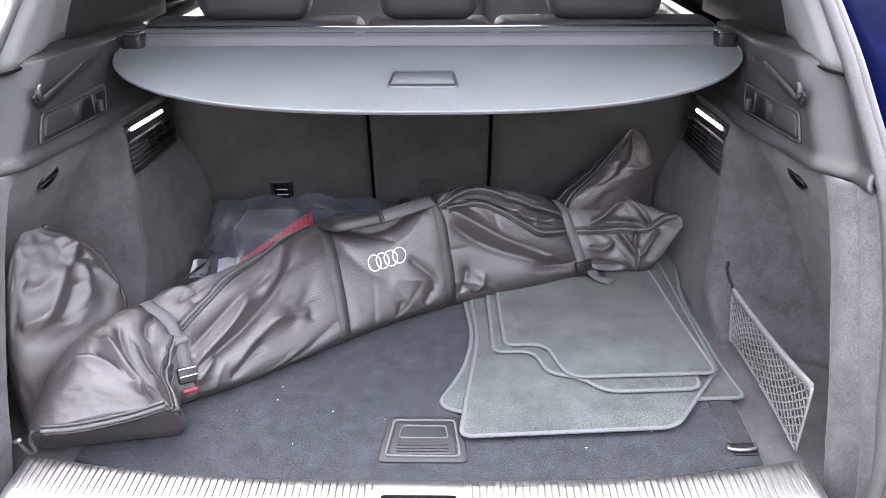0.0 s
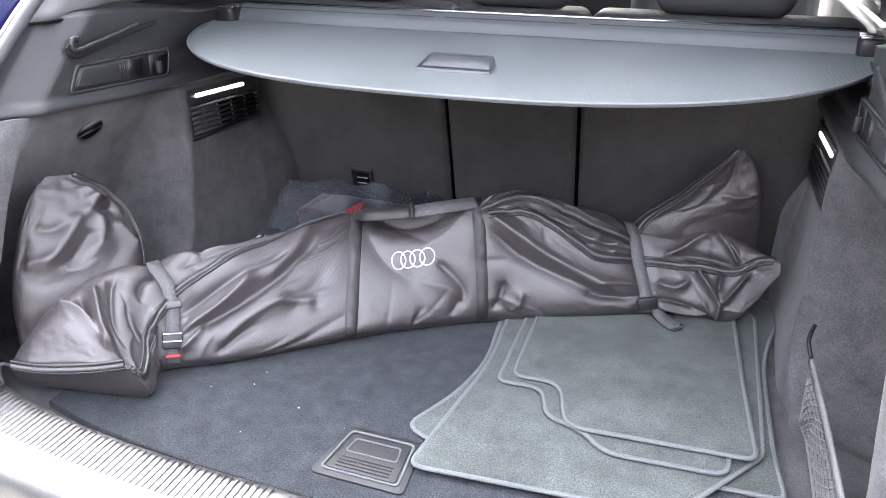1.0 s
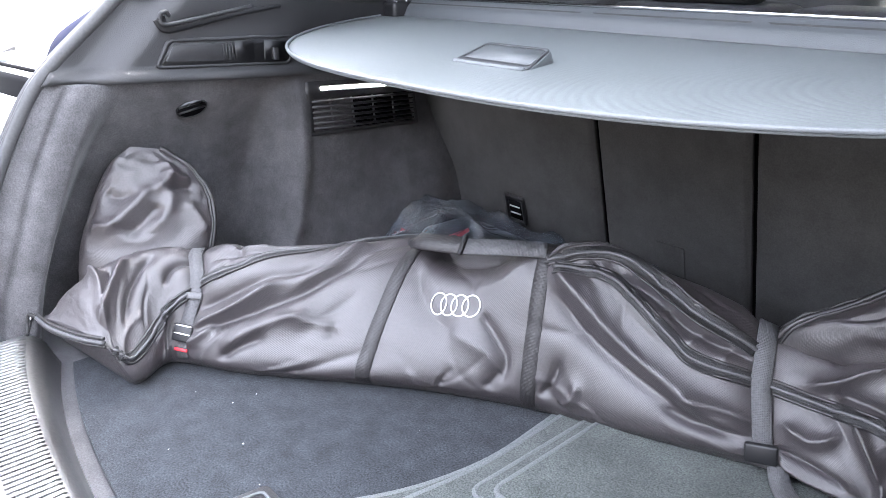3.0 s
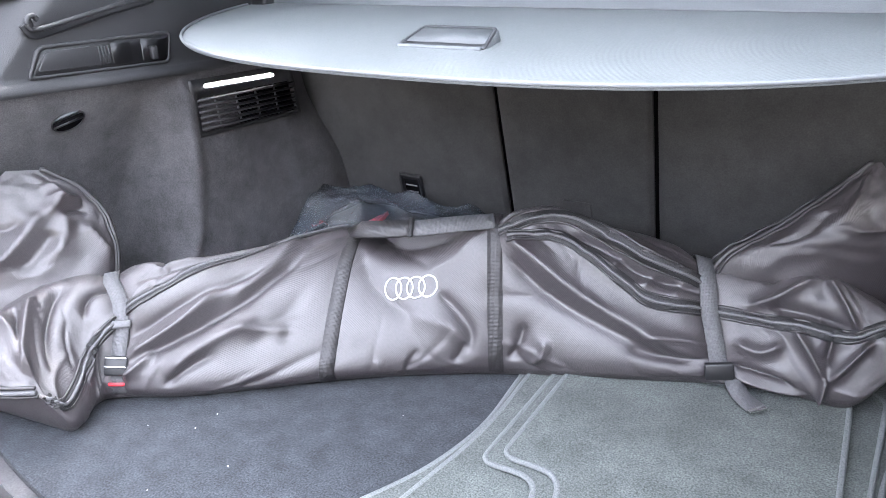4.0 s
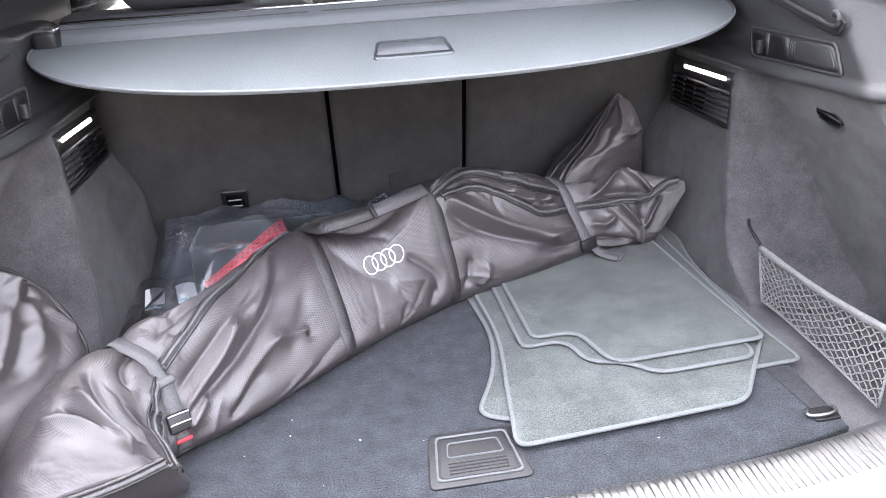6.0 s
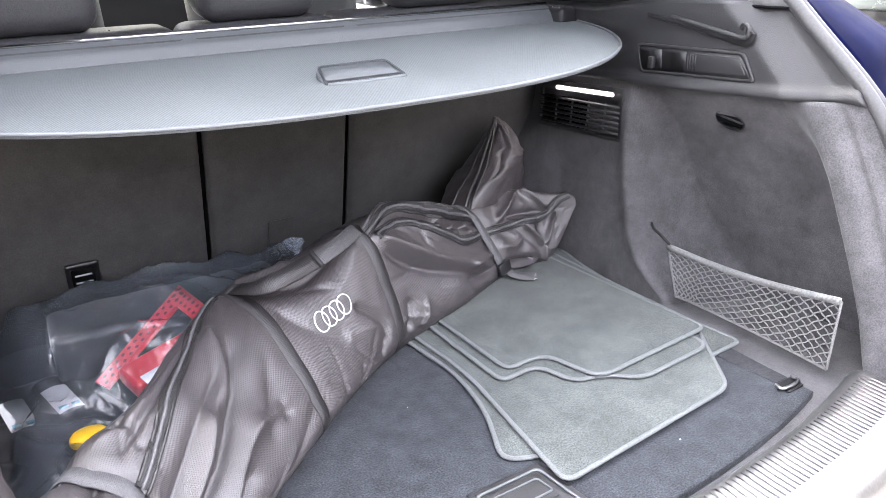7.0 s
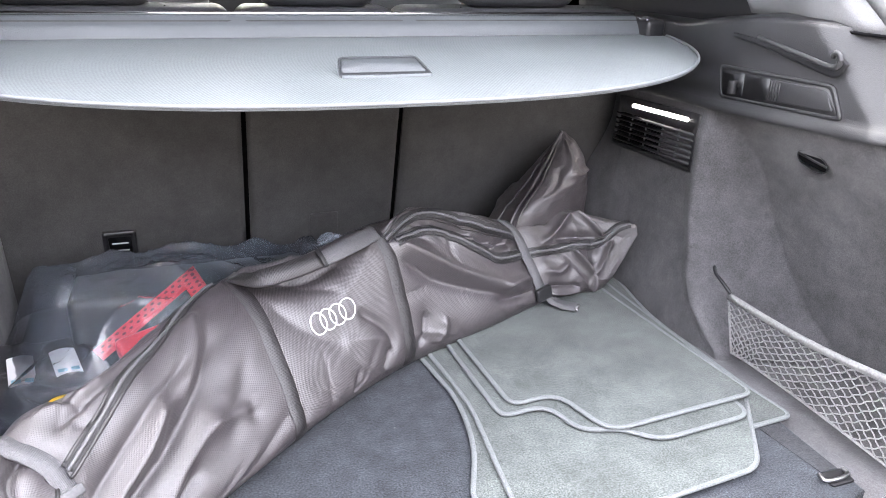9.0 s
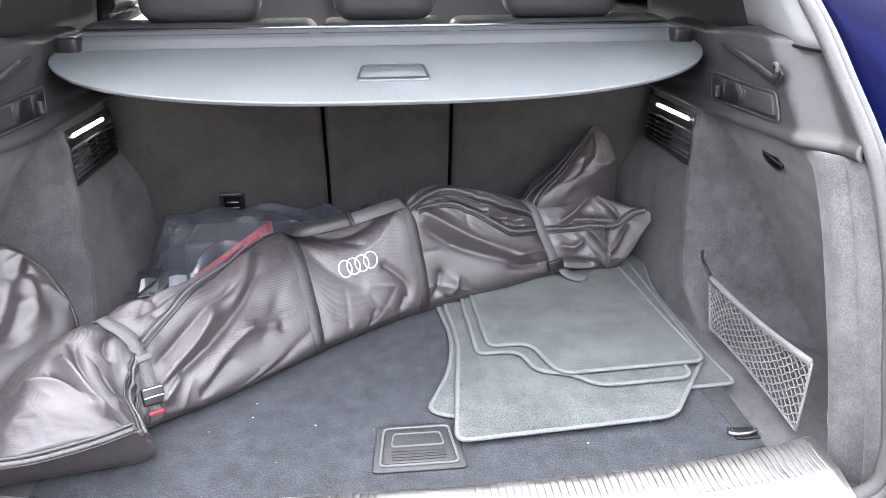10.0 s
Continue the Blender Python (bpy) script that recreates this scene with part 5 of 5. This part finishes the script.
def pocket(left, right, front, back, listed, label, seed, edges, room, flat=1.0):
    """A slack corner of the bag that stands up: two edge lines that meet in a tip, and how far the cloth stands out between them."""
    nv, nu = 110, 150
    l, r, f, b = (np.array(spline(k, nv)) for k in (left, right, front, back))
    g = np.arange(nu) / nu * 2 * math.pi
    across = (1 - np.cos(g)) / 2                     # 0 at the left edge, 1 at the right one
    swell = np.abs(np.sin(g)) ** flat
    x0 = l[:, None] + (r - l)[:, None] * across[None, :, None]
    x0 = x0 + np.where(np.sin(g) > 0, swell, 0)[None, :, None] * f[:, None] + np.where(np.sin(g) < 0, swell, 0)[None, :, None] * b[:, None]
    n = sheet_normals(x0)
    if (n[nv // 2, nu // 4] * f[nv // 2]).sum() < 0:
        n = -n
    v, u = np.meshgrid(np.linspace(0, 1, nv + 1), np.arange(nu) / nu, indexing="ij")
    size_u, size_v = 0.34, 0.26
    lift = sum(pulled(u * size_u, v * size_v, [(p * size_u, q * size_v) for p, q in keys], high, wide) for keys, high, wide in listed)
    calm = np.clip((1 - v) / 0.06, 0, 1) * np.clip(np.minimum(u, np.abs(0.5 - u)) / 0.02, 0.15, 1)
    x0 = x0 + n * (lift * calm)[..., None]
    slack = 0.04 * calm
    x = crumple(x0[::2, ::2], n[::2, ::2], (slack[::2, ::2], slack[::2, ::2]), (-room * calm[::2, ::2], room * calm[::2, ::2]), 160, seed, 0.015)
    x = refine(x, nv, nu)
    moved = x - np.array(O)
    bm = grid(lambda a, c: moved[int(round(c * nv)), int(round(a * nu)) % nu], nu, nv, wrap=True, uv=(0.5, 0.30))
    pouch = part("end_pocket", bm, NYLON, bag, label)
    for at, thick in edges:
        j = int(at * nu) % nu
        part("pocket_piping", tube([Vector(moved[k, j]) + Vector(n[k, j]) * thick * 0.6 for k in range(4, nv + 1, 2)], thick, 8), BAND_NYLON, pouch)


# the end that leans against the side wall, and the fin beside the seat back
pocket([(-0.585, 0.842, 0.02), (-0.592, 0.856, 0.12), (-0.594, 0.888, 0.200), (-0.590, 0.925, 0.262), (-0.586, 0.962, 0.288)],
       [(-0.520, 1.000, 0.02), (-0.496, 1.030, 0.115), (-0.524, 1.056, 0.182), (-0.556, 1.046, 0.235), (-0.578, 1.005, 0.278)],
       [(0.025, -0.020, 0.0), (0.030, -0.022, 0.0), (0.030, -0.016, 0.0), (0.018, -0.006, 0.0), (0, 0, 0)],
       [(-0.02, 0.02, 0.0), (-0.015, 0.02, 0.0), (-0.012, 0.015, 0.0), (-0.006, 0.008, 0.0), (0, 0, 0)],
       ((((0.31, 0.86), (0.32, 0.74), (0.25, 0.62)), 0.012, 0.014), (((0.40, 0.70), (0.34, 0.72), (0.28, 0.76)), 0.010, 0.011), (((0.40, 0.64), (0.35, 0.66), (0.30, 0.62)), -0.010, 0.011),
        (((0.25, 0.66), (0.19, 0.50), (0.13, 0.38)), 0.010, 0.014), (((0.32, 0.66), (0.30, 0.52), (0.27, 0.40)), 0.010, 0.013), (((0.28, 0.55), (0.24, 0.46), (0.20, 0.38)), -0.010, 0.015),
        (((0.10, 0.60), (0.16, 0.58), (0.21, 0.62)), -0.006, 0.012), (((0.36, 0.56), (0.40, 0.45), (0.44, 0.36)), 0.008, 0.010), (((0.08, 0.42), (0.14, 0.44), (0.20, 0.46)), 0.006, 0.012)),
       "slack upright end of the bag with a piped edge", 5, ((0.5, 0.0042), (0.475, 0.0022), (0.525, 0.0022)), 0.0024)
pocket([(0.262, 1.375, 0.06), (0.285, 1.382, 0.158), (0.338, 1.420, 0.200), (0.392, 1.462, 0.246), (0.426, 1.488, 0.279)],
       [(0.480, 1.470, 0.06), (0.474, 1.480, 0.150), (0.464, 1.486, 0.205), (0.452, 1.490, 0.252), (0.434, 1.490, 0.280)],
       [(0.010, -0.010, 0.0), (0.022, -0.030, 0.018), (0.024, -0.036, 0.018), (0.012, -0.018, 0.008), (0, 0, 0)],
       [(-0.050, 0.085, 0.0), (-0.045, 0.078, -0.02), (-0.032, 0.052, -0.014), (-0.014, 0.022, -0.006), (0, 0, 0)],
       ((((0.16, 0.90), (0.20, 0.66), (0.19, 0.48)), 0.006, 0.012), (((0.20, 0.52), (0.28, 0.47), (0.40, 0.50)), 0.007, 0.009), (((0.12, 0.62), (0.14, 0.48), (0.10, 0.36)), -0.006, 0.012), (((0.26, 0.62), (0.30, 0.52), (0.38, 0.42)), -0.004, 0.012), (((0.82, 0.50), (0.86, 0.40), (0.88, 0.30)), 0.006, 0.011)),
       "slack upright fin of the bag with a zipped edge", 8, ((0.0, 0.0036), (0.965, 0.0020), (0.035, 0.0020)), 0.0015, 0.8)


# ---- clear bag of roadside gear behind the long bag ----
def ridge_fold(q, sharp=6.0):
    """A sharp-backed fold where q crosses zero."""
    return math.exp(-abs(q) * sharp) - 0.3


def film_z(x, y):
    """How high the film lies over the gear."""
    hump = 0.124 * smooth(-0.53, -0.45, x) * smooth(0.06, -0.06, x) * smooth(1.585, 1.46, y) * (0.4 + 0.6 * smooth(0.0, 0.12, (x + 0.52) * 0.9 + y - 1.36))
    hump += 0.030 * math.exp(-((x + 0.25) / 0.10) ** 2 - ((y - 1.36) / 0.09) ** 2)
    q = noise.noise((x * 16, y * 16, 3.0))
    hump += (0.014 * q + 0.015 * ridge_fold(noise.noise((x * 9 + y * 5, y * 11, 6.0))) + 0.005 * smooth(1.53, 1.46, y) * ridge_fold(noise.noise((x * 24 - y * 8, y * 20, 2.0)), 9.0) + 0.0015 * smooth(1.53, 1.46, y) * ridge_fold(noise.noise((x * 40 + y * 22, y * 46 - x * 12, 7.0)), 9.0)) * smooth(0.0, 0.05, hump)
    return max(hump, 0.004)


kit = thing("plastic_bag", "clear crumpled plastic bag holding roadside gear behind the long bag", "plastic bag", (-0.24, 1.38, 0))
K = Vector((-0.24, 1.38, 0))


def film(u, v):
    x, y = -0.525 + 0.585 * u, 1.10 + 0.475 * v
    x += 0.012 * noise.noise((v * 9, 2.0, u * 3))
    y = max(y, 1.022 + 0.75 * (x + 0.50))
    return Vector((x, y, film_z(x, y))) - K


part("film", grid(film, 200, 160), FILM, kit)
def crumb(u, v):
    """A crumpled twist of film that stands up beside the bag."""
    g = u * 2 * math.pi
    r = 0.022 * (0.55 + 0.45 * math.sin(v * 2.6)) * (1 + 0.5 * noise.noise((math.cos(g) * 1.6, math.sin(g) * 1.6, v * 5)))
    return Vector((0.226 + r * math.cos(g) * 1.1 + 0.012 * v, 0.163 + r * math.sin(g) * 0.6 - 0.01 * v, 0.040 + 0.062 * v + 0.008 * noise.noise((g, v * 6, 3))))


part("film_tuft", grid(crumb, 11, 7, wrap=True), FILM_PALE, kit, "crumpled white-looking twist of the clear film", smooth=False)

red = thing("warning_triangle", "folded red warning triangle with dark dots, inside the clear bag", "warning triangle", (-0.24, 1.37, 0.135))
T = Vector((-0.24, 1.37, 0.135))
apex, left, right = Vector((-0.238, 1.369, 0.139)), Vector((-0.380, 1.302, 0.058)), Vector((-0.212, 1.262, 0.128))
flat = (left - apex).cross(right - apex).normalized()
flat = flat if flat.z > 0 else -flat
for a, b in ((apex, left), (apex, right)):
    run = (b - a).normalized()
    inward = flat.cross(run).normalized()
    if inward.dot((left + right) / 2 - a) < 0:
        inward = -inward
    length = (b - a).length
    w = 0.026
    pts = [a - T, b - T, b + inward * w - T, a + inward * w - T + run * 0.02]
    bm = bmesh.new()
    lo = [bm.verts.new(p) for p in pts]
    hi = [bm.verts.new(p + flat * 0.006) for p in pts]
    bm.faces.new(lo[::-1])
    bm.faces.new(hi)
    for k in range(4):
        bm.faces.new((lo[k], lo[(k + 1) % 4], hi[(k + 1) % 4], hi[k]))
    bmesh.ops.recalc_face_normals(bm, faces=bm.faces)
    arm = part("arm", bm, RED, red, smooth=False)
    n = int(length / 0.012)
    for i in range(n):
        for j in (0.3, 0.72):
            c = a + run * ((i + 0.5 + (0.5 if j > 0.5 else 0)) * length / (n + 0.5)) + inward * w * j + flat * 0.0064 - T
            e1, e2 = run * 0.0032, inward * 0.0032
            dot = bmesh.new()
            dot.faces.new([dot.verts.new(c + e1 * math.cos(t) + e2 * math.sin(t)) for t in np.linspace(0, 2 * math.pi, 7)[:-1]])
            part("dot", dot, DARK_RED, arm, smooth=False)

case = thing("red_case", "flat red plastic case with a white label, inside the clear bag", "case", (-0.275, 1.290, 0.0))
tilt = pose(0, 0, 0, 14, -6, 18)
part("shell", block((0.150, 0.052, 0.030), (0, 0, 0.072), 0.008, tilt, 3), RED, case)
part("label_strip", block((0.125, 0.018, 0.002), (0.006, -0.026, 0.083), 0.0005, tilt), WHITE, case)
part("case_foot", block((0.14, 0.10, 0.055), (0, 0.01, 0.028), 0.010, pose(0, 0, 0, 0, 0, 18)), SMOOTH_PLASTIC, case)

pump = thing("tyre_pump", "black tyre repair canister with a yellow cap, inside the clear bag", "canister", (-0.408, 1.180, 0.0))


def turned(profile, n=28, matrix=None):
    bm = grid(lambda u, v: (lambda r, z: Vector((r * math.cos(u * 2 * math.pi), r * math.sin(u * 2 * math.pi), z)))(*profile[int(round(v * (len(profile) - 1)))]), n, len(profile) - 1, wrap=True)
    bmesh.ops.holes_fill(bm, edges=bm.edges[:])
    bmesh.ops.recalc_face_normals(bm, faces=bm.faces)
    if matrix is not None:
        bmesh.ops.transform(bm, matrix=matrix, verts=bm.verts)
    return bm


lean = pose(0, 0, 0.004, -12, 0, 0)
part("canister_body", turned([(0.030, 0.0), (0.040, 0.003), (0.043, 0.010), (0.043, 0.030), (0.038, 0.038), (0.030, 0.041)], matrix=lean), SMOOTH_PLASTIC, pump)
part("collar", turned([(0.030, 0.038), (0.0315, 0.041), (0.031, 0.0435), (0.028, 0.045)], matrix=lean), PLASTIC, pump)
part("cap", turned([(0.022, 0.041), (0.0235, 0.048), (0.0225, 0.054), (0.019, 0.058), (0.005, 0.059)], matrix=lean), YELLOW, pump, "yellow plastic cap")

rag = thing("black_cloth", "crumpled black cloth lying inside the clear bag", "cloth", (-0.42, 1.32, 0.0))


def rag_at(u, v):
    x, y = -0.12 + 0.21 * u, -0.20 + 0.34 * v
    edge = smooth(0.0, 0.12, u) * smooth(1.0, 0.9, u) * smooth(0.0, 0.12, v) * smooth(1.0, 0.9, v)
    lump = 0.014 + 0.010 * noise.noise((x * 14, y * 12, 1.0)) + 0.008 * ridge_fold(noise.noise((x * 16 + y * 9, y * 14 - x * 6, 4.0)), 7.0)
    return Vector((x + 0.012 * noise.noise((v * 5, u * 2, 7)), y + 0.012 * noise.noise((u * 5, v * 2, 9)), 0.003 + max(lump, 0.002) * edge))


part("cloth_sheet", thicken(grid(rag_at, 60, 80), (0, 0, -0.0022)), BLACK_CLOTH, rag)

box = thing("black_tool_case", "black plastic tool case inside the clear bag", "case", (-0.24, 1.46, 0.0))
part("case_body", block((0.36, 0.13, 0.085), (0, 0, 0.046), 0.014, pose(0, 0, 0, 0, 0, -3), 3), SMOOTH_PLASTIC, box)
part("case_latch", block((0.05, 0.012, 0.020), (0.05, -0.066, 0.055), 0.003), PLASTIC, box)
for at, turn, size in (((-0.425, 1.345, 0.026), (2, 4, 14), (0.034, 0.070, 0.0015)), ((-0.300, 1.196, 0.050), (8, 4, 30), (0.055, 0.020, 0.0015)), ((-0.482, 1.345, 0.020), (2, 6, 10), (0.034, 0.08, 0.0015))):
    leaf = thing("paper_label", "small white paper leaflet showing through the clear bag", "leaflet", at)
    leaf.rotation_euler = [radians(k) for k in turn]
    part("sheet", grid(lambda u, v: ((u - 0.5) * size[0], (v - 0.5) * size[1], 0.004 * math.sin(u * 3)), 6, 8), WHITE, leaf)
    part("printed_bar", block((size[0] * 0.8, size[1] * 0.12, 0.0006), (0, -size[1] * 0.36, 0.0035), 0), LABEL_BLUE, leaf)


# ---- parked cars and trees beyond ----
WHITE_PAINT = material("white_car_paint", (0.62, 0.62, 0.61), 0.25, grain=0.03, coat=1.0)
DARK_PAINT = material("dark_green_grey_paint", (0.05, 0.065, 0.06), 0.25, grain=0.05, coat=1.0)
TYRE = material("tyre_rubber", (0.02, 0.02, 0.02), 0.8, grain=0.2, bump=0.3)
LAMP_GLASS = simple("headlamp_glass", (0.06, 0.065, 0.08), 0.15)
DARK_GLASS = simple("dark_car_glass", (0.02, 0.025, 0.03), 0.06)


def parked_car(at, heading, paint, label):
    car = thing("parked_car", label, "car", (0, 0, 0), group="parked cars")
    L, W = 4.5, 1.82

    def shell(u, v):
        y = (v - 0.5) * L
        end = abs(v - 0.5) * 2
        half = W / 2 * (1 - 0.16 * smooth(0.8, 1.0, end) - 0.05 * smooth(0.5, 0.9, end))
        top = along(v, (0, 0.62), (0.03, 0.70), (0.22, 0.93), (0.30, 1.00), (0.75, 1.02), (0.96, 0.95), (1, 0.70))
        low = 0.24 + 0.06 * smooth(0.85, 1.0, end)
        ring = ((-0.96, 0.0), (-1.0, 0.30), (-0.99, 0.66), (-0.90, 0.92), (-0.70, 1.0), (0, 1.02), (0.70, 1.0), (0.90, 0.92), (0.99, 0.66), (1.0, 0.30), (0.96, 0.0), (0, -0.02))
        f = u * len(ring)
        i = int(f) % len(ring)
        t = f - int(f)
        a, b = ring[i], ring[(i + 1) % len(ring)]
        return Vector((half * (a[0] + (b[0] - a[0]) * t), y, low + (top - low) * (a[1] + (b[1] - a[1]) * t)))
    bm = grid(shell, 36, 40, wrap=True)
    bmesh.ops.holes_fill(bm, edges=bm.edges[:])
    bmesh.ops.recalc_face_normals(bm, faces=bm.faces)
    part("body", bm, paint, car)

    def cabin(grow, z0, z1):
        def fn(u, v):
            g = u * 2 * math.pi
            k = smooth(0, 1, v)
            hx = (0.80 - 0.22 * v) * W / 2 * grow
            y0, y1 = -1.15 + 0.75 * v, 1.75 - 0.35 * v
            cx, sy = math.cos(g), math.sin(g)
            p = 0.35
            return Vector((hx * math.copysign(abs(cx) ** p, cx), (y0 + y1) / 2 + (y1 - y0) / 2 * grow * math.copysign(abs(sy) ** p, sy), z0 + (z1 - z0) * v))
        b = grid(fn, 40, 6, wrap=True)
        bmesh.ops.holes_fill(b, edges=b.edges[:])
        bmesh.ops.recalc_face_normals(b, faces=b.faces)
        return b
    part("glasshouse", cabin(1.0, 0.95, 1.40), DARK_GLASS, car, "dark car glass")
    part("roof_panel", block((1.04, 1.75, 0.06), (0, 0.50, 1.43), 0.03, seg=3), paint, car)
    for sx in (1, -1):
        for y in (-1.38, 1.36):
            wheel = part("wheel", turned([(0.20, -0.10), (0.30, -0.11), (0.33, -0.07), (0.33, 0.07), (0.30, 0.11), (0.20, 0.10)], 28, pose(sx * 0.84, y, 0.33, 0, 90, 0)), TYRE, car, "black tyre")
            part("rim", turned([(0.02, -0.115), (0.19, -0.112), (0.205, -0.10), (0.205, 0.10), (0.19, 0.112), (0.02, 0.115)], 28, pose(sx * 0.845, y, 0.33, 0, 90, 0)), CHROME, wheel)
            for k in range(5):
                part("rim_gap", block((0.012, 0.045, 0.10), (sx * 0.958, y + 0.12 * math.sin(k * 1.257), 0.33 + 0.12 * math.cos(k * 1.257)), 0.004, pose(0, 0, 0, -k * 72)), DARK, wheel)
        part("headlamp", block((0.38, 0.22, 0.14), (sx * 0.62, -2.06, 0.66), 0.05, pose(0, 0, 0, 0, 0, sx * 22), 3), LAMP_GLASS, car)
        part("wing_mirror", block((0.20, 0.11, 0.14), (sx * 0.98, -0.75, 1.02), 0.04, seg=3), paint, car)
        part("air_inlet", block((0.30, 0.06, 0.16), (sx * 0.58, -2.17, 0.40), 0.03), DARK, car)
    part("bonnet_gap", tube([(-0.80, -1.95, 0.735), (-0.5, -2.20, 0.705), (0.5, -2.20, 0.705), (0.80, -1.95, 0.735)], 0.012, 6), DARK, car)
    part("front_grille", block((0.80, 0.06, 0.24), (0, -2.225, 0.55), 0.04), DARK, car)
    part("number_plate", block((0.50, 0.015, 0.11), (0, -2.268, 0.50), 0.004), WHITE, car)
    car.matrix_world = pose(*at, 0, 0, heading)
    return car


parked_car((-4.40, 3.60, -0.68), 8, WHITE_PAINT, "white car parked beside the blue car, nose towards the yard")
parked_car((11.4, 6.4, -0.68), -62, DARK_PAINT, "dark grey-green car parked across the yard")
parked_car((14.2, 4.2, -0.68), 118, WHITE_PAINT, "white car parked across the yard")


# ---- trees ahead of the car ----
BARK = material("bark", (0.11, 0.085, 0.06), 0.9, grain=0.4, bump=0.8, scale=60)
LEAF = material("spring_leaves", (0.10, 0.14, 0.035), 0.6, grain=0.5, spots=0.4, scale=3, big=1.2)


def tree(x, y, high, seed):
    draw = random.Random(seed)
    t = thing("tree", "leafy green roadside tree ahead of the car", "tree", (x, y, -0.68), group="trees ahead")
    part("trunk", tube([(0, 0, 0), (0.05, 0.02, high * 0.3), (0.0, 0.08, high * 0.6)], lambda k: 0.16 - 0.09 * k, 8), BARK, t)
    tips = []
    for k in range(7):
        a = k * 0.9 + draw.uniform(-0.3, 0.3)
        tip = Vector((math.cos(a) * high * 0.30, math.sin(a) * high * 0.30, high * draw.uniform(0.5, 0.9)))
        tips.append(tip)
        part("limb", tube([(0, 0.03, high * draw.uniform(0.25, 0.5)), tip * 0.6 + Vector((0, 0, high * 0.12)), tip], lambda k: 0.06 - 0.045 * k, 6), BARK, t)
    bm = bmesh.new()
    for k in range(1500):
        c = draw.choice(tips) * draw.uniform(0.5, 1.1) + Vector([draw.gauss(0, high * 0.10) for _ in range(3)])
        e1 = Vector([draw.gauss(0, 1) for _ in range(3)]).normalized() * 0.13
        e2 = e1.orthogonal().normalized() * 0.07
        bm.faces.new([bm.verts.new(c + q) for q in (-e1, e2, e1, -e2)])
    part("crown", bm, LEAF, t, smooth=False)
    return t


for x, y, high, seed in ((-3.4, 10.5, 5.2, 1), (-0.6, 12.0, 5.8, 2), (2.1, 11.0, 5.0, 3), (4.8, 13.0, 6.0, 4), (-6.5, 12.5, 5.6, 5)):
    tree(x, y, high, seed)

# lint and crumbs on the carpet
draw = random.Random(5)
lint = bmesh.new()
for k in range(36):
    x, y = draw.uniform(-0.30, 0.48), draw.uniform(0.80, 1.30)
    r = draw.uniform(0.0006, 0.0014)
    turn = draw.uniform(0, 3)
    c = Vector((x, y, 0.0022))
    e1, e2 = Vector((math.cos(turn), math.sin(turn), 0)) * r * 1.6, Vector((-math.sin(turn), math.cos(turn), 0)) * r
    base = [lint.verts.new(c + q) for q in (e1, e2, -e1, -e2)]
    top = lint.verts.new(c + Vector((0, 0, r)))
    for i in range(4):
        lint.faces.new((base[i], base[(i + 1) % 4], top))
tagged(part("lint", lint, PALE, smooth=False), "pale specks of lint scattered on the boot carpet", "lint", kind="stuff")
